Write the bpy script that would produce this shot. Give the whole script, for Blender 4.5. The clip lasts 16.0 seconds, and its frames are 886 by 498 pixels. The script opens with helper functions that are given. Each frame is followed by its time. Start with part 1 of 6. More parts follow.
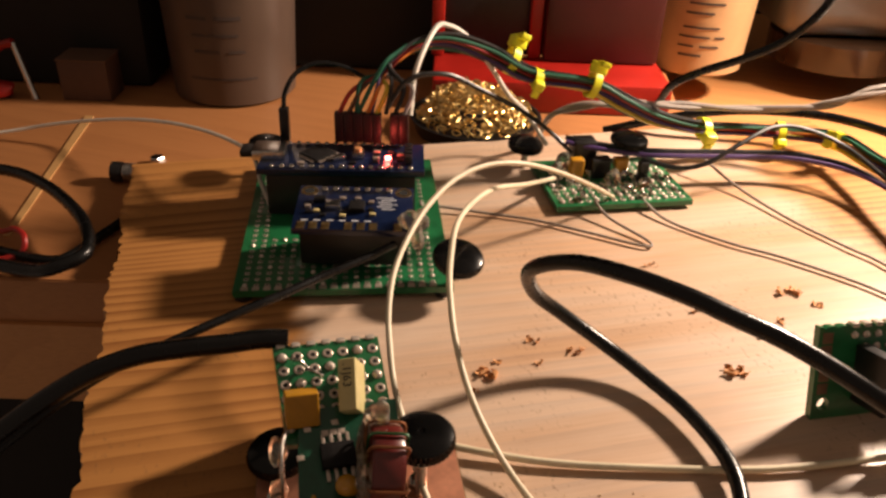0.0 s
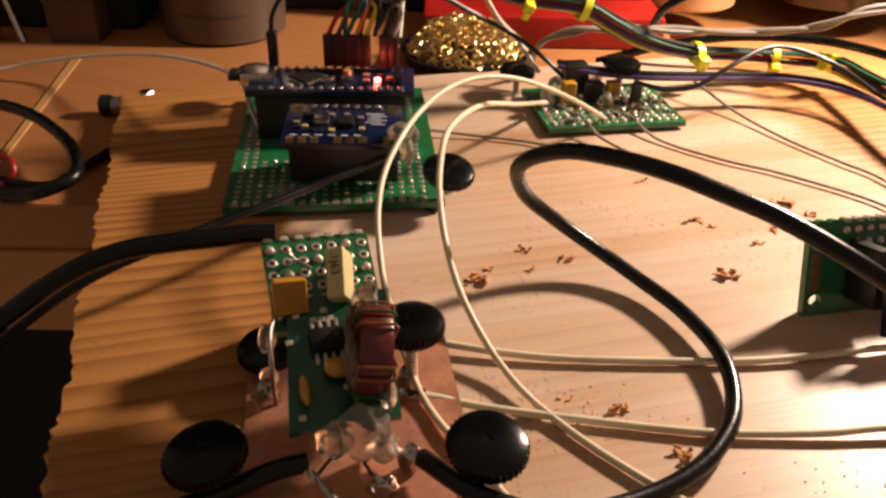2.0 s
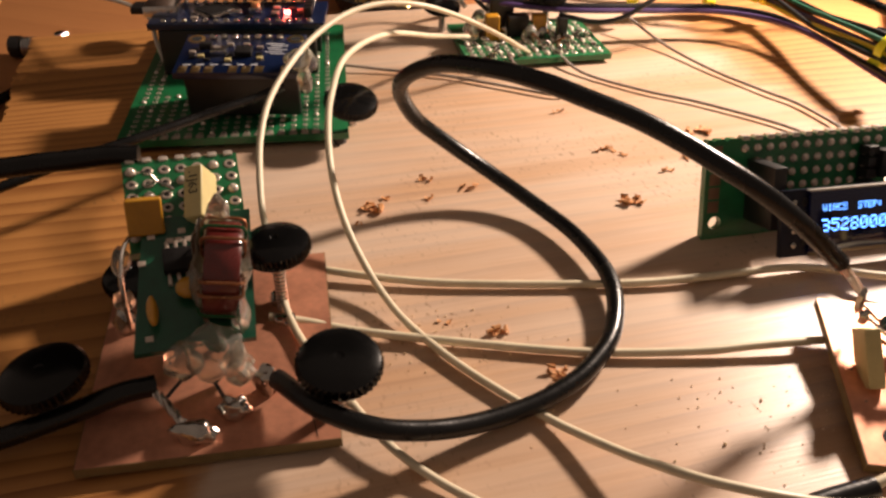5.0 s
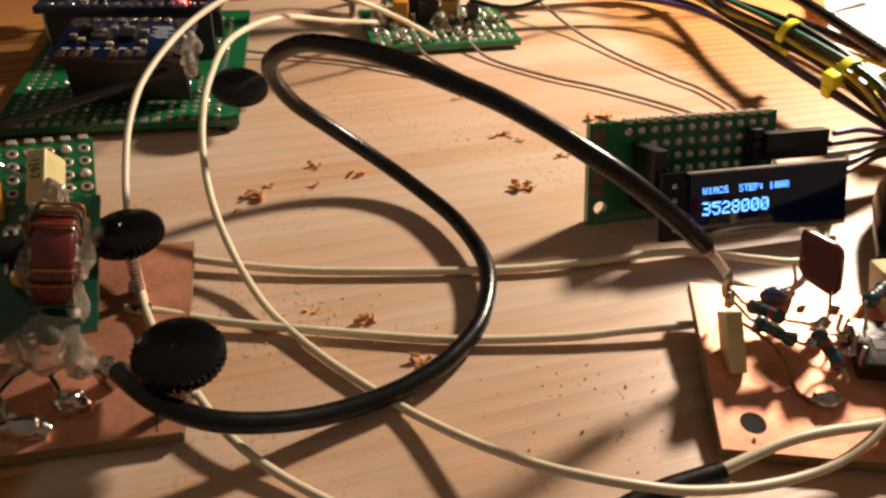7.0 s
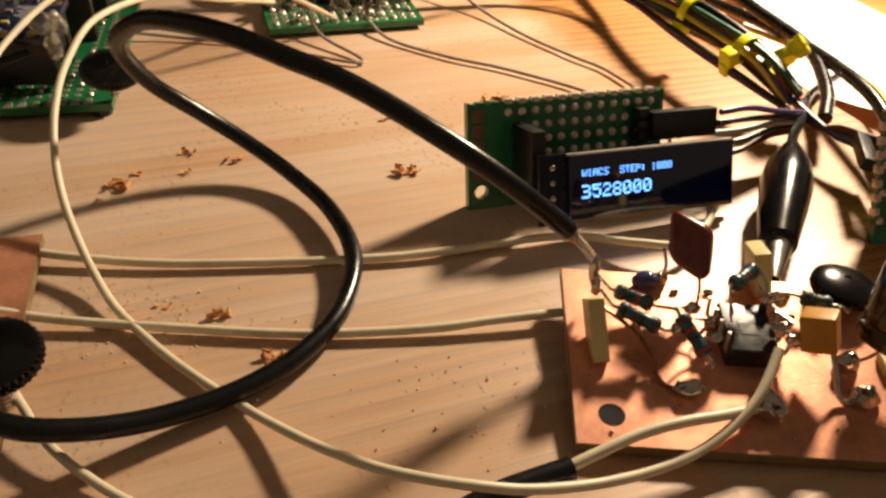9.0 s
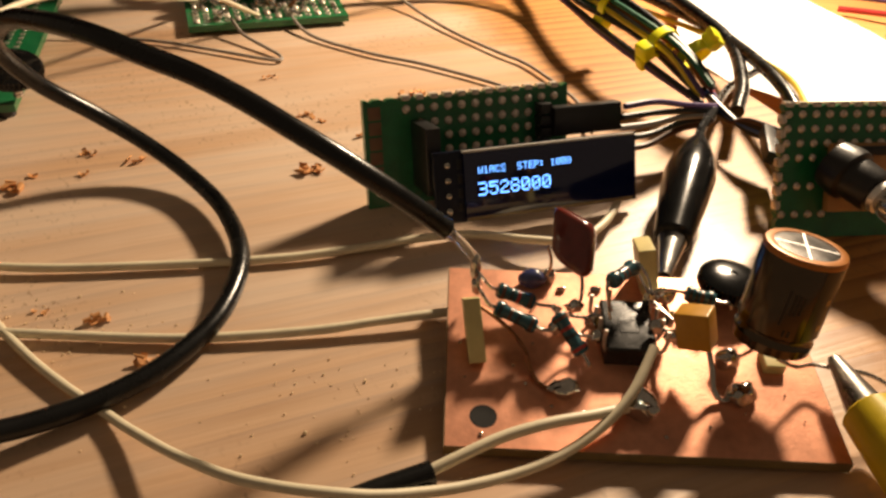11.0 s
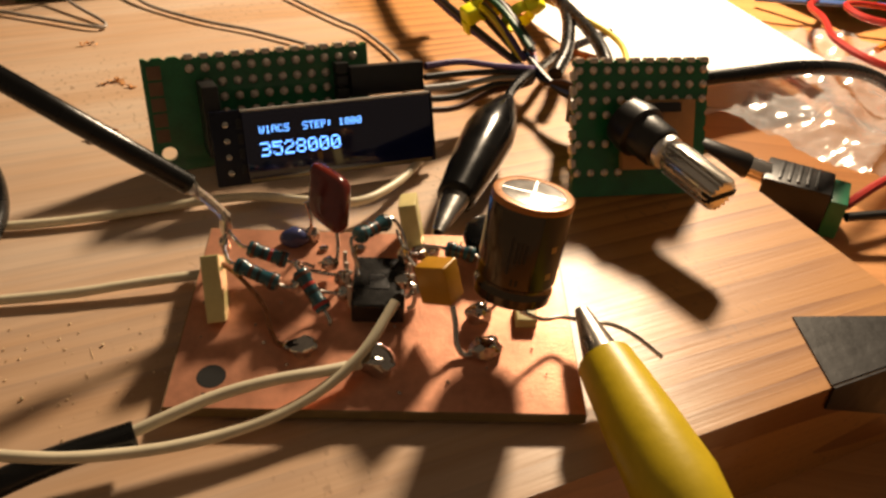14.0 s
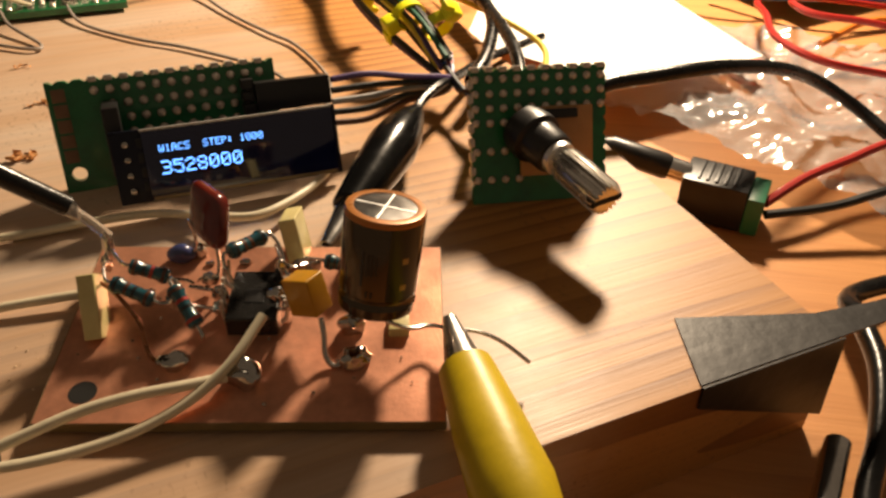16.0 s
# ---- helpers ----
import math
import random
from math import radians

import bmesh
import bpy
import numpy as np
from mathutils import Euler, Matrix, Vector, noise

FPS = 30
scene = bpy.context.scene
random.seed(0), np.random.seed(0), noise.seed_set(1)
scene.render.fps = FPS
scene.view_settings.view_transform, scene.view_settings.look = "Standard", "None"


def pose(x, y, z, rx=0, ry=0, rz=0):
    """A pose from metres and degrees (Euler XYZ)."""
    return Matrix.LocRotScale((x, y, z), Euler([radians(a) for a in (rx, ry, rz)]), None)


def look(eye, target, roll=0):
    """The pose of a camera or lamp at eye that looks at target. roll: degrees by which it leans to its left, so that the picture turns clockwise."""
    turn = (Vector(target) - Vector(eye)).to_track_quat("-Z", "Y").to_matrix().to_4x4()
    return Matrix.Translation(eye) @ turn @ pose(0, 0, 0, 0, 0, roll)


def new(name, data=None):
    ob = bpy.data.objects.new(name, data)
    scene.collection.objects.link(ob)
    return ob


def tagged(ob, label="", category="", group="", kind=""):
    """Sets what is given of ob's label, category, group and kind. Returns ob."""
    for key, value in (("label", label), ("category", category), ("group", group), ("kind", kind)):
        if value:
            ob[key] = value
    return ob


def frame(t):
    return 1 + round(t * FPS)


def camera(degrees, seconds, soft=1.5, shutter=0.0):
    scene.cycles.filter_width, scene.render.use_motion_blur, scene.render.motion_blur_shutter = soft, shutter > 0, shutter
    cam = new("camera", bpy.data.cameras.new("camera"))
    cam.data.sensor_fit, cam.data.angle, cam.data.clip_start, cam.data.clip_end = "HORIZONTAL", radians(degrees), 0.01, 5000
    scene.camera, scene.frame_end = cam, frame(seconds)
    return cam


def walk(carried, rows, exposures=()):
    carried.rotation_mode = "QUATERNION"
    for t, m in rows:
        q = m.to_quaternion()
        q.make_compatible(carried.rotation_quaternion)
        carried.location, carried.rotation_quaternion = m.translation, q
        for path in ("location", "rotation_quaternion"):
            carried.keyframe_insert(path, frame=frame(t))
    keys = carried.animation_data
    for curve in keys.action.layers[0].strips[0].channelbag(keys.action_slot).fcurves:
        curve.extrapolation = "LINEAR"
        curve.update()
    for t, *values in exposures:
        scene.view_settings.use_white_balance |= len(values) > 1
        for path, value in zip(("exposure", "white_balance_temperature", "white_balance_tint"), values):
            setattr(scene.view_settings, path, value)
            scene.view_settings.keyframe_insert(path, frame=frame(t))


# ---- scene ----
cam = camera(57.0, 16.0, soft=2.7)
PATH = [
    (0, (0.00313, 0.01748, 0.10787), (0.00455, 0.18893, 0.00490), 2.27),
    (0.5, (0.00438, 0.01570, 0.10305), (0.00636, 0.18561, -0.00242), 2.17),
    (1, (0.00571, 0.01375, 0.10109), (0.00796, 0.18258, -0.00610), 2.04),
    (1.5, (0.00652, 0.01127, 0.09737), (0.00820, 0.17992, -0.01011), 1.68),
    (2, (0.00557, 0.01079, 0.09540), (0.00713, 0.17910, -0.01262), 1.35),
    (2.5, (0.00462, 0.00999, 0.09184), (0.00580, 0.17742, -0.01754), 1.29),
    (3, (0.00617, 0.00987, 0.08906), (0.00711, 0.17559, -0.02290), 1.32),
    (3.5, (0.00911, 0.01013, 0.08731), (0.01063, 0.17434, -0.02684), 1.41),
    (4, (0.01466, 0.01011, 0.08674), (0.01646, 0.17430, -0.02745), 1.06),
    (6.5, (0.03699, 0.01209, 0.08434), (0.04622, 0.17531, -0.03087), 1.66),
    (7, (0.04110, 0.01249, 0.08325), (0.05273, 0.17549, -0.03207), 2.00),
    (7.5, (0.04564, 0.01294, 0.08314), (0.05889, 0.17581, -0.03218), 2.16),
    (8, (0.04747, 0.01395, 0.08224), (0.06189, 0.17634, -0.03361), 2.19),
    (8.5, (0.05417, 0.01563, 0.08081), (0.07072, 0.17707, -0.03609), 2.24),
    (9, (0.05700, 0.01672, 0.08016), (0.07750, 0.17715, -0.03749), 2.85),
    (11.5, (0.07847, 0.01721, 0.08003), (0.10396, 0.17642, -0.03830), 2.92),
    (12, (0.08422, 0.01762, 0.07642), (0.11363, 0.17635, -0.04165), 3.70),
    (12.5, (0.08551, 0.01742, 0.07601), (0.11777, 0.17530, -0.04245), 4.39),
    (13, (0.08962, 0.01574, 0.07662), (0.12319, 0.17256, -0.04288), 4.76),
    (13.5, (0.09408, 0.01447, 0.07642), (0.12792, 0.17134, -0.04296), 4.39),
    (14, (0.10016, 0.01308, 0.07541), (0.13410, 0.16971, -0.04424), 4.03),
    (14.5, (0.10318, 0.01249, 0.07698), (0.13666, 0.16900, -0.04295), 3.37),
    (15, (0.11044, 0.01094, 0.07751), (0.14337, 0.16792, -0.04196), 2.67),
    (15.5, (0.11643, 0.00967, 0.07721), (0.14804, 0.16666, -0.04260), 2.10),
    (16, (0.11918, 0.00880, 0.07865), (0.14865, 0.16629, -0.04105), 1.44),
]
walk(cam, [(t, look(eye, target, roll)) for t, eye, target, roll in PATH],
     [(0, 0.22, 6650, 21), (4, 0.34, 6550, 24), (6.4, 0.17, 6100, 15), (7.5, 0.03, 6650, 14), (9, 0.0, 6950, 12), (12.5, -0.14, 7200, 12), (16, -0.21, 7100, 12)])

# ---- light ----
world = bpy.data.worlds.new("room_dark")
world.use_nodes = True
world.node_tree.nodes["Background"].inputs[0].default_value = (1.0, 0.76, 0.54, 1)
world.node_tree.nodes["Background"].inputs[1].default_value = 0.13
scene.world = world
# shaded desk lamp, aimed at the plank
lamp = new("desk_lamp_light", bpy.data.lights.new("desk_lamp_light", "SPOT"))
lamp.matrix_basis = look((0.238, 0.298, 0.162), (0.090, 0.130, 0.0))
lamp.data.spot_size, lamp.data.spot_blend = radians(142), 0.45
lamp.data.energy = 6.5
lamp.data.color = (1.0, 0.82, 0.61)
lamp.data.shadow_soft_size = 0.016


# ---- helpers ----
def srgb(h):
    v = [int(h[i:i + 2], 16) / 255 for i in (0, 2, 4)]
    return tuple(c / 12.92 if c <= 0.04045 else ((c + 0.055) / 1.055) ** 2.4 for c in v)


def mat(name, col, rough=0.5, metal=0.0, var=0.15, scale=300.0, bump=0.0, bscale=None, coat=0.0, trans=0.0, rvar=0.1, emit=None, spec=0.5):
    m = bpy.data.materials.new(name)
    m.use_nodes = True
    nt = m.node_tree
    b = nt.nodes["Principled BSDF"]
    tc = nt.nodes.new("ShaderNodeTexCoord")
    n1 = nt.nodes.new("ShaderNodeTexNoise")
    n1.inputs["Scale"].default_value = scale
    n1.inputs["Detail"].default_value = 6
    n2 = nt.nodes.new("ShaderNodeTexNoise")
    n2.inputs["Scale"].default_value = scale * 7
    n2.inputs["Detail"].default_value = 3
    nt.links.new(tc.outputs["Object"], n1.inputs["Vector"])
    nt.links.new(tc.outputs["Object"], n2.inputs["Vector"])
    mx = nt.nodes.new("ShaderNodeMath")
    mx.operation = "MULTIPLY_ADD"
    mx.inputs[1].default_value, = (0.35,)
    nt.links.new(n2.outputs["Fac"], mx.inputs[0])
    nt.links.new(n1.outputs["Fac"], mx.inputs[2])
    rp = nt.nodes.new("ShaderNodeValToRGB")
    rp.color_ramp.elements[0].position, rp.color_ramp.elements[1].position = 0.4, 0.95
    rp.color_ramp.elements[0].color = (*[c * (1 - var) for c in col], 1)
    rp.color_ramp.elements[1].color = (*[min(1, c * (1 + var)) for c in col], 1)
    nt.links.new(mx.outputs[0], rp.inputs[0])
    nt.links.new(rp.outputs[0], b.inputs["Base Color"])
    mr = nt.nodes.new("ShaderNodeMapRange")
    mr.inputs[3].default_value, mr.inputs[4].default_value = max(0.02, rough - rvar), min(1, rough + rvar)
    nt.links.new(n1.outputs["Fac"], mr.inputs[0])
    nt.links.new(mr.outputs[0], b.inputs["Roughness"])
    b.inputs["Metallic"].default_value = metal
    b.inputs["Coat Weight"].default_value = coat
    b.inputs["Coat Roughness"].default_value = 0.08
    b.inputs["Transmission Weight"].default_value = trans
    b.inputs["Specular IOR Level"].default_value = spec
    if bump:
        bp = nt.nodes.new("ShaderNodeBump")
        bp.inputs["Strength"].default_value = bump
        bp.inputs["Distance"].default_value = 0.0003
        n3 = nt.nodes.new("ShaderNodeTexNoise")
        n3.inputs["Scale"].default_value = bscale or scale * 3
        n3.inputs["Detail"].default_value = 4
        nt.links.new(tc.outputs["Object"], n3.inputs["Vector"])
        nt.links.new(n3.outputs["Fac"], bp.inputs["Height"])
        nt.links.new(bp.outputs[0], b.inputs["Normal"])
    if emit:
        b.inputs["Emission Color"].default_value = (*emit[:3], 1)
        b.inputs["Emission Strength"].default_value = emit[3]
    return m


def wood_mat(name, light, dark, angle, rings=170.0, bump=0.25, rough=0.55, grain_depth=0.6, pits=False, fibre=0.22, pale=(0.6, 0.5, 0.4)):
    m = bpy.data.materials.new(name)
    m.use_nodes = True
    nt = m.node_tree
    b = nt.nodes["Principled BSDF"]
    L = nt.links.new
    tc = nt.nodes.new("ShaderNodeTexCoord")
    mp = nt.nodes.new("ShaderNodeMapping")
    mp.inputs["Rotation"].default_value = (0, 0, angle)
    L(tc.outputs["Object"], mp.inputs["Vector"])
    sq = nt.nodes.new("ShaderNodeMapping")
    sq.inputs["Scale"].default_value = (0.10, 1, 1)
    L(mp.outputs[0], sq.inputs["Vector"])
    warp = nt.nodes.new("ShaderNodeTexNoise")
    warp.inputs["Scale"].default_value, warp.inputs["Detail"].default_value = 14, 3
    L(sq.outputs[0], warp.inputs["Vector"])
    add = nt.nodes.new("ShaderNodeVectorMath")
    add.operation = "MULTIPLY_ADD"
    add.inputs[1].default_value = (0.05, 0.05, 0.05)
    L(warp.outputs["Color"], add.inputs[0])
    L(sq.outputs[0], add.inputs[2])
    wave = nt.nodes.new("ShaderNodeTexWave")
    wave.wave_type, wave.bands_direction, wave.wave_profile = "BANDS", "Y", "SAW"
    wave.inputs["Scale"].default_value, wave.inputs["Distortion"].default_value = rings, 2.5
    wave.inputs["Detail"].default_value, wave.inputs["Detail Scale"].default_value = 3, 1.2
    L(add.outputs[0], wave.inputs["Vector"])
    st = nt.nodes.new("ShaderNodeMapping")
    st.inputs["Scale"].default_value = (0.035, 1, 1)
    L(mp.outputs[0], st.inputs["Vector"])
    fib = nt.nodes.new("ShaderNodeTexNoise")
    fib.inputs["Scale"].default_value, fib.inputs["Detail"].default_value = 1500, 5
    L(st.outputs[0], fib.inputs["Vector"])
    blot = nt.nodes.new("ShaderNodeTexNoise")
    blot.inputs["Scale"].default_value, blot.inputs["Detail"].default_value = 22, 4
    L(mp.outputs[0], blot.inputs["Vector"])
    r1 = nt.nodes.new("ShaderNodeValToRGB")
    r1.color_ramp.elements[0].color, r1.color_ramp.elements[1].color = (*light, 1), (*dark, 1)
    r1.color_ramp.elements[0].position, r1.color_ramp.elements[1].position = 0.35, 1.0
    L(wave.outputs["Fac"], r1.inputs[0])
    soft = nt.nodes.new("ShaderNodeMix")
    soft.data_type = "RGBA"
    soft.inputs[6].default_value = (*light, 1)
    mr = nt.nodes.new("ShaderNodeMapRange")
    mr.inputs[1].default_value, mr.inputs[2].default_value, mr.inputs[3].default_value, mr.inputs[4].default_value = 0.3, 0.7, 0.15 * grain_depth, grain_depth
    L(blot.outputs["Fac"], mr.inputs[0])
    if pits:
        # glossy middle, its pale sheen painted into the colour, between two golden ends
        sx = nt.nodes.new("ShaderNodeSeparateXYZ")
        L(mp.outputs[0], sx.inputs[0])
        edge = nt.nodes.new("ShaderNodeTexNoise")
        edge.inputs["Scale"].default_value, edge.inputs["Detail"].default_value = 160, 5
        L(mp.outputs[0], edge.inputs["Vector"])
        sheen_x = nt.nodes.new("ShaderNodeMath")
        sheen_x.operation, sheen_x.inputs[1].default_value = "MULTIPLY_ADD", 0.008
        L(edge.outputs["Fac"], sheen_x.inputs[0])
        L(sx.outputs["X"], sheen_x.inputs[2])
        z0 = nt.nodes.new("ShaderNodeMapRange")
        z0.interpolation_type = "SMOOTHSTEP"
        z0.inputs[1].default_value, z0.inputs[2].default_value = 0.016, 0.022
        L(sheen_x.outputs[0], z0.inputs[0])
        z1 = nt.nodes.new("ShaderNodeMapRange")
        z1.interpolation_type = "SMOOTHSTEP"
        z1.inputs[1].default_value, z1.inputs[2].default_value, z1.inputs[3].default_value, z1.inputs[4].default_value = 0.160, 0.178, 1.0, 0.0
        L(sheen_x.outputs[0], z1.inputs[0])
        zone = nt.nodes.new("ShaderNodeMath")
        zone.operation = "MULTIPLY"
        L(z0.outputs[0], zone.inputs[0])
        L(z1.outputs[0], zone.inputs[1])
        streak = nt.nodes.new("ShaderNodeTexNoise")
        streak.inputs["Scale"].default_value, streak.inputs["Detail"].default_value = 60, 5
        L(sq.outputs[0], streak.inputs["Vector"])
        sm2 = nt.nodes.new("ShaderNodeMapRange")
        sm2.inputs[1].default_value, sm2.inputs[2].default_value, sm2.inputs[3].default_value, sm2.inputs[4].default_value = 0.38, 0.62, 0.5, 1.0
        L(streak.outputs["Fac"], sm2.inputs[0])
        sheen = nt.nodes.new("ShaderNodeMath")
        sheen.operation = "MULTIPLY"
        L(zone.outputs[0], sheen.inputs[0])
        L(sm2.outputs[0], sheen.inputs[1])
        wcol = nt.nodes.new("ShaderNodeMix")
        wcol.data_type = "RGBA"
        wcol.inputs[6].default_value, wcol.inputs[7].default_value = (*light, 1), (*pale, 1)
        L(sheen.outputs[0], wcol.inputs[0])
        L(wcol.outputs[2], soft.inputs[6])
        gl = nt.nodes.new("ShaderNodeMapRange")
        gl.inputs[3].default_value, gl.inputs[4].default_value = rough, rough - 0.10
        L(zone.outputs[0], gl.inputs[0])
        L(gl.outputs[0], b.inputs["Roughness"])
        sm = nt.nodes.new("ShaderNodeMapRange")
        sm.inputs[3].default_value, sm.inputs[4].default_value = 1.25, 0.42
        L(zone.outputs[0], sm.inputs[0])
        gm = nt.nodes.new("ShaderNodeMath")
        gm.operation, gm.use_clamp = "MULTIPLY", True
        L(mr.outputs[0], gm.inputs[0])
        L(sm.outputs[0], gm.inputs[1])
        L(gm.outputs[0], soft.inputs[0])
    else:
        L(mr.outputs[0], soft.inputs[0])
    L(r1.outputs[0], soft.inputs[7])
    mul = nt.nodes.new("ShaderNodeMix")
    mul.data_type, mul.blend_type = "RGBA", "MULTIPLY"
    mul.inputs[0].default_value = fibre
    r2 = nt.nodes.new("ShaderNodeValToRGB")
    r2.color_ramp.elements[0].color, r2.color_ramp.elements[1].color = (0.55, 0.45, 0.36, 1), (1, 1, 1, 1)
    r2.color_ramp.elements[0].position, r2.color_ramp.elements[1].position = 0.3, 0.62
    L(fib.outputs["Fac"], r2.inputs[0])
    L(soft.outputs[2], mul.inputs[6])
    L(r2.outputs[0], mul.inputs[7])
    L(mul.outputs[2], b.inputs["Base Color"])
    if pits:
        pm = nt.nodes.new("ShaderNodeMapping")
        pm.inputs["Scale"].default_value = (0.55, 0.28, 1)
        pm.inputs["Rotation"].default_value = (0, 0, 0.9)
        L(mp.outputs[0], pm.inputs["Vector"])
        pn = nt.nodes.new("ShaderNodeTexNoise")
        pn.inputs["Scale"].default_value, pn.inputs["Detail"].default_value = 1900, 1.5
        L(pm.outputs[0], pn.inputs["Vector"])
        patch = nt.nodes.new("ShaderNodeTexNoise")
        patch.inputs["Scale"].default_value, patch.inputs["Detail"].default_value = 30, 2
        L(mp.outputs[0], patch.inputs["Vector"])
        p1 = nt.nodes.new("ShaderNodeMapRange")
        p1.inputs[1].default_value, p1.inputs[2].default_value = 0.60, 0.70
        L(pn.outputs["Fac"], p1.inputs[0])
        p2 = nt.nodes.new("ShaderNodeMapRange")
        p2.inputs[1].default_value, p2.inputs[2].default_value, p2.inputs[4].default_value = 0.50, 0.62, 0.45
        L(patch.outputs["Fac"], p2.inputs[0])
        pp = nt.nodes.new("ShaderNodeMath")
        pp.operation = "MULTIPLY"
        L(p1.outputs[0], pp.inputs[0])
        L(p2.outputs[0], pp.inputs[1])
        knot = nt.nodes.new("ShaderNodeTexVoronoi")
        knot.inputs["Scale"].default_value = 42
        L(mp.outputs[0], knot.inputs["Vector"])
        k1 = nt.nodes.new("ShaderNodeMapRange")
        k1.inputs[1].default_value, k1.inputs[2].default_value, k1.inputs[3].default_value, k1.inputs[4].default_value = 0.035, 0.06, 0.55, 0.0
        L(knot.outputs["Distance"], k1.inputs[0])
        mxx = nt.nodes.new("ShaderNodeMath")
        mxx.operation = "MAXIMUM"
        L(pp.outputs[0], mxx.inputs[0])
        L(k1.outputs[0], mxx.inputs[1])
        dark_mix = nt.nodes.new("ShaderNodeMix")
        dark_mix.data_type = "RGBA"
        L(mxx.outputs[0], dark_mix.inputs[0])
        L(mul.outputs[2], dark_mix.inputs[6])
        dark_mix.inputs[7].default_value = (0.16, 0.085, 0.04, 1)
        L(dark_mix.outputs[2], b.inputs["Base Color"])
    if not pits:
        b.inputs["Roughness"].default_value = rough
    b.inputs["Specular IOR Level"].default_value = 0.5
    bp = nt.nodes.new("ShaderNodeBump")
    bp.inputs["Strength"].default_value, bp.inputs["Distance"].default_value = bump, 0.0004
    L(fib.outputs["Fac"], bp.inputs["Height"])
    L(bp.outputs[0], b.inputs["Normal"])
    return m


def smooth_mesh(bm, angle=40):
    for f in bm.faces:
        f.smooth = True
    for e in bm.edges:
        e.smooth = len(e.link_faces) != 2 or e.calc_face_angle(0) < radians(angle)


def mesh_from(name, bm, mats, sharp=40):
    """Links nothing: a mesh in metres out of a bmesh in millimetres."""
    for v in bm.verts:
        v.co *= 0.001
    bmesh.ops.recalc_face_normals(bm, faces=bm.faces)
    smooth_mesh(bm, sharp)
    me = bpy.data.meshes.new(name)
    bm.to_mesh(me)
    bm.free()
    for m in mats if isinstance(mats, (list, tuple)) else [mats]:
        me.materials.append(m)
    return me


def part(name, bm, material, parent, label="", at=None):
    ob = new(name, mesh_from(name, bm, material))
    ob.parent = parent
    if at is not None:
        ob.matrix_basis = at
    return tagged(ob, label)


def share(name, me, parent, at):
    ob = new(name, me)
    ob.parent = parent
    ob.matrix_basis = at
    return ob


def mm(x, y, z, rx=0, ry=0, rz=0):
    return pose(x / 1000, y / 1000, z / 1000, rx, ry, rz)


def thing(name, m, label, category, group="", kind=""):
    ob = new(name)
    ob.empty_display_size = 0.002
    ob.matrix_basis = m
    return tagged(ob, label, category, group, kind)


def solo(name, bm, material, label, category, group="", kind="", at=None):
    ob = new(name, mesh_from(name, bm, material))
    if at is not None:
        ob.matrix_basis = at
    return tagged(ob, label, category, group, kind)


def frame_of(o, xdir, ydir):
    """Pose in millimetres with local x along xdir and local y near ydir."""
    x = Vector(xdir).normalized()
    y = Vector(ydir)
    y = (y - x * y.dot(x)).normalized()
    z = x.cross(y)
    r = Matrix((x, y, z)).transposed().to_4x4()
    return Matrix.Translation(Vector(o) / 1000) @ r


def box(bm, c, s, bev=0.0, m=None, seg=2):
    vs = bmesh.ops.create_cube(bm, size=1)["verts"]
    for v in vs:
        v.co = Vector((v.co.x * s[0] + c[0], v.co.y * s[1] + c[1], v.co.z * s[2] + c[2]))
    if bev:
        es = list({e for v in vs for e in v.link_edges})
        r = bmesh.ops.bevel(bm, geom=es, offset=bev, segments=seg, affect="EDGES", profile=0.6)
        vs = list({v for f in r["faces"] for v in f.verts} | {v for v in vs if v.is_valid})
    if m is not None:
        bmesh.ops.transform(bm, matrix=m, verts=[v for v in vs if v.is_valid])
    return bm


def ring_sweep(bm, rings, closed_ends=True, mi=0):
    """Skins a list of rings (equal counts of points)."""
    rows = [[bm.verts.new(p) for p in r] for r in rings]
    n = len(rows[0])
    for a, b in zip(rows, rows[1:]):
        for i in range(n):
            f = bm.faces.new((a[i], a[(i + 1) % n], b[(i + 1) % n], b[i]))
            f.material_index = mi
    if closed_ends:
        for r in (rows[0][::-1], rows[-1]):
            f = bm.faces.new(r)
            f.material_index = mi
    return bm


def lathe(bm, profile, seg=24, m=None, mi=0, wob=None):
    """profile: (radius, height) from bottom to top about local z."""
    rings = []
    for r, h in profile:
        ring = []
        for i in range(seg):
            a = 2 * math.pi * i / seg
            rr = r * (wob(i, h) if wob else 1)
            p = Vector((rr * math.cos(a), rr * math.sin(a), h))
            ring.append(m @ p if m is not None else p)
        rings.append(ring)
    return ring_sweep(bm, rings, True, mi)


def spline(pts, per=8):
    p = [Vector(q) for q in pts]
    p = [p[0] * 2 - p[1]] + p + [p[-1] * 2 - p[-2]]
    out = []
    for i in range(1, len(p) - 2):
        for k in range(per):
            t = k / per
            a, b, c, d = p[i - 1], p[i], p[i + 1], p[i + 2]
            out.append(0.5 * (2 * b + (c - a) * t + (2 * a - 5 * b + 4 * c - d) * t * t + (3 * b - a - 3 * c + d) * t ** 3))
    out.append(p[-2])
    return out


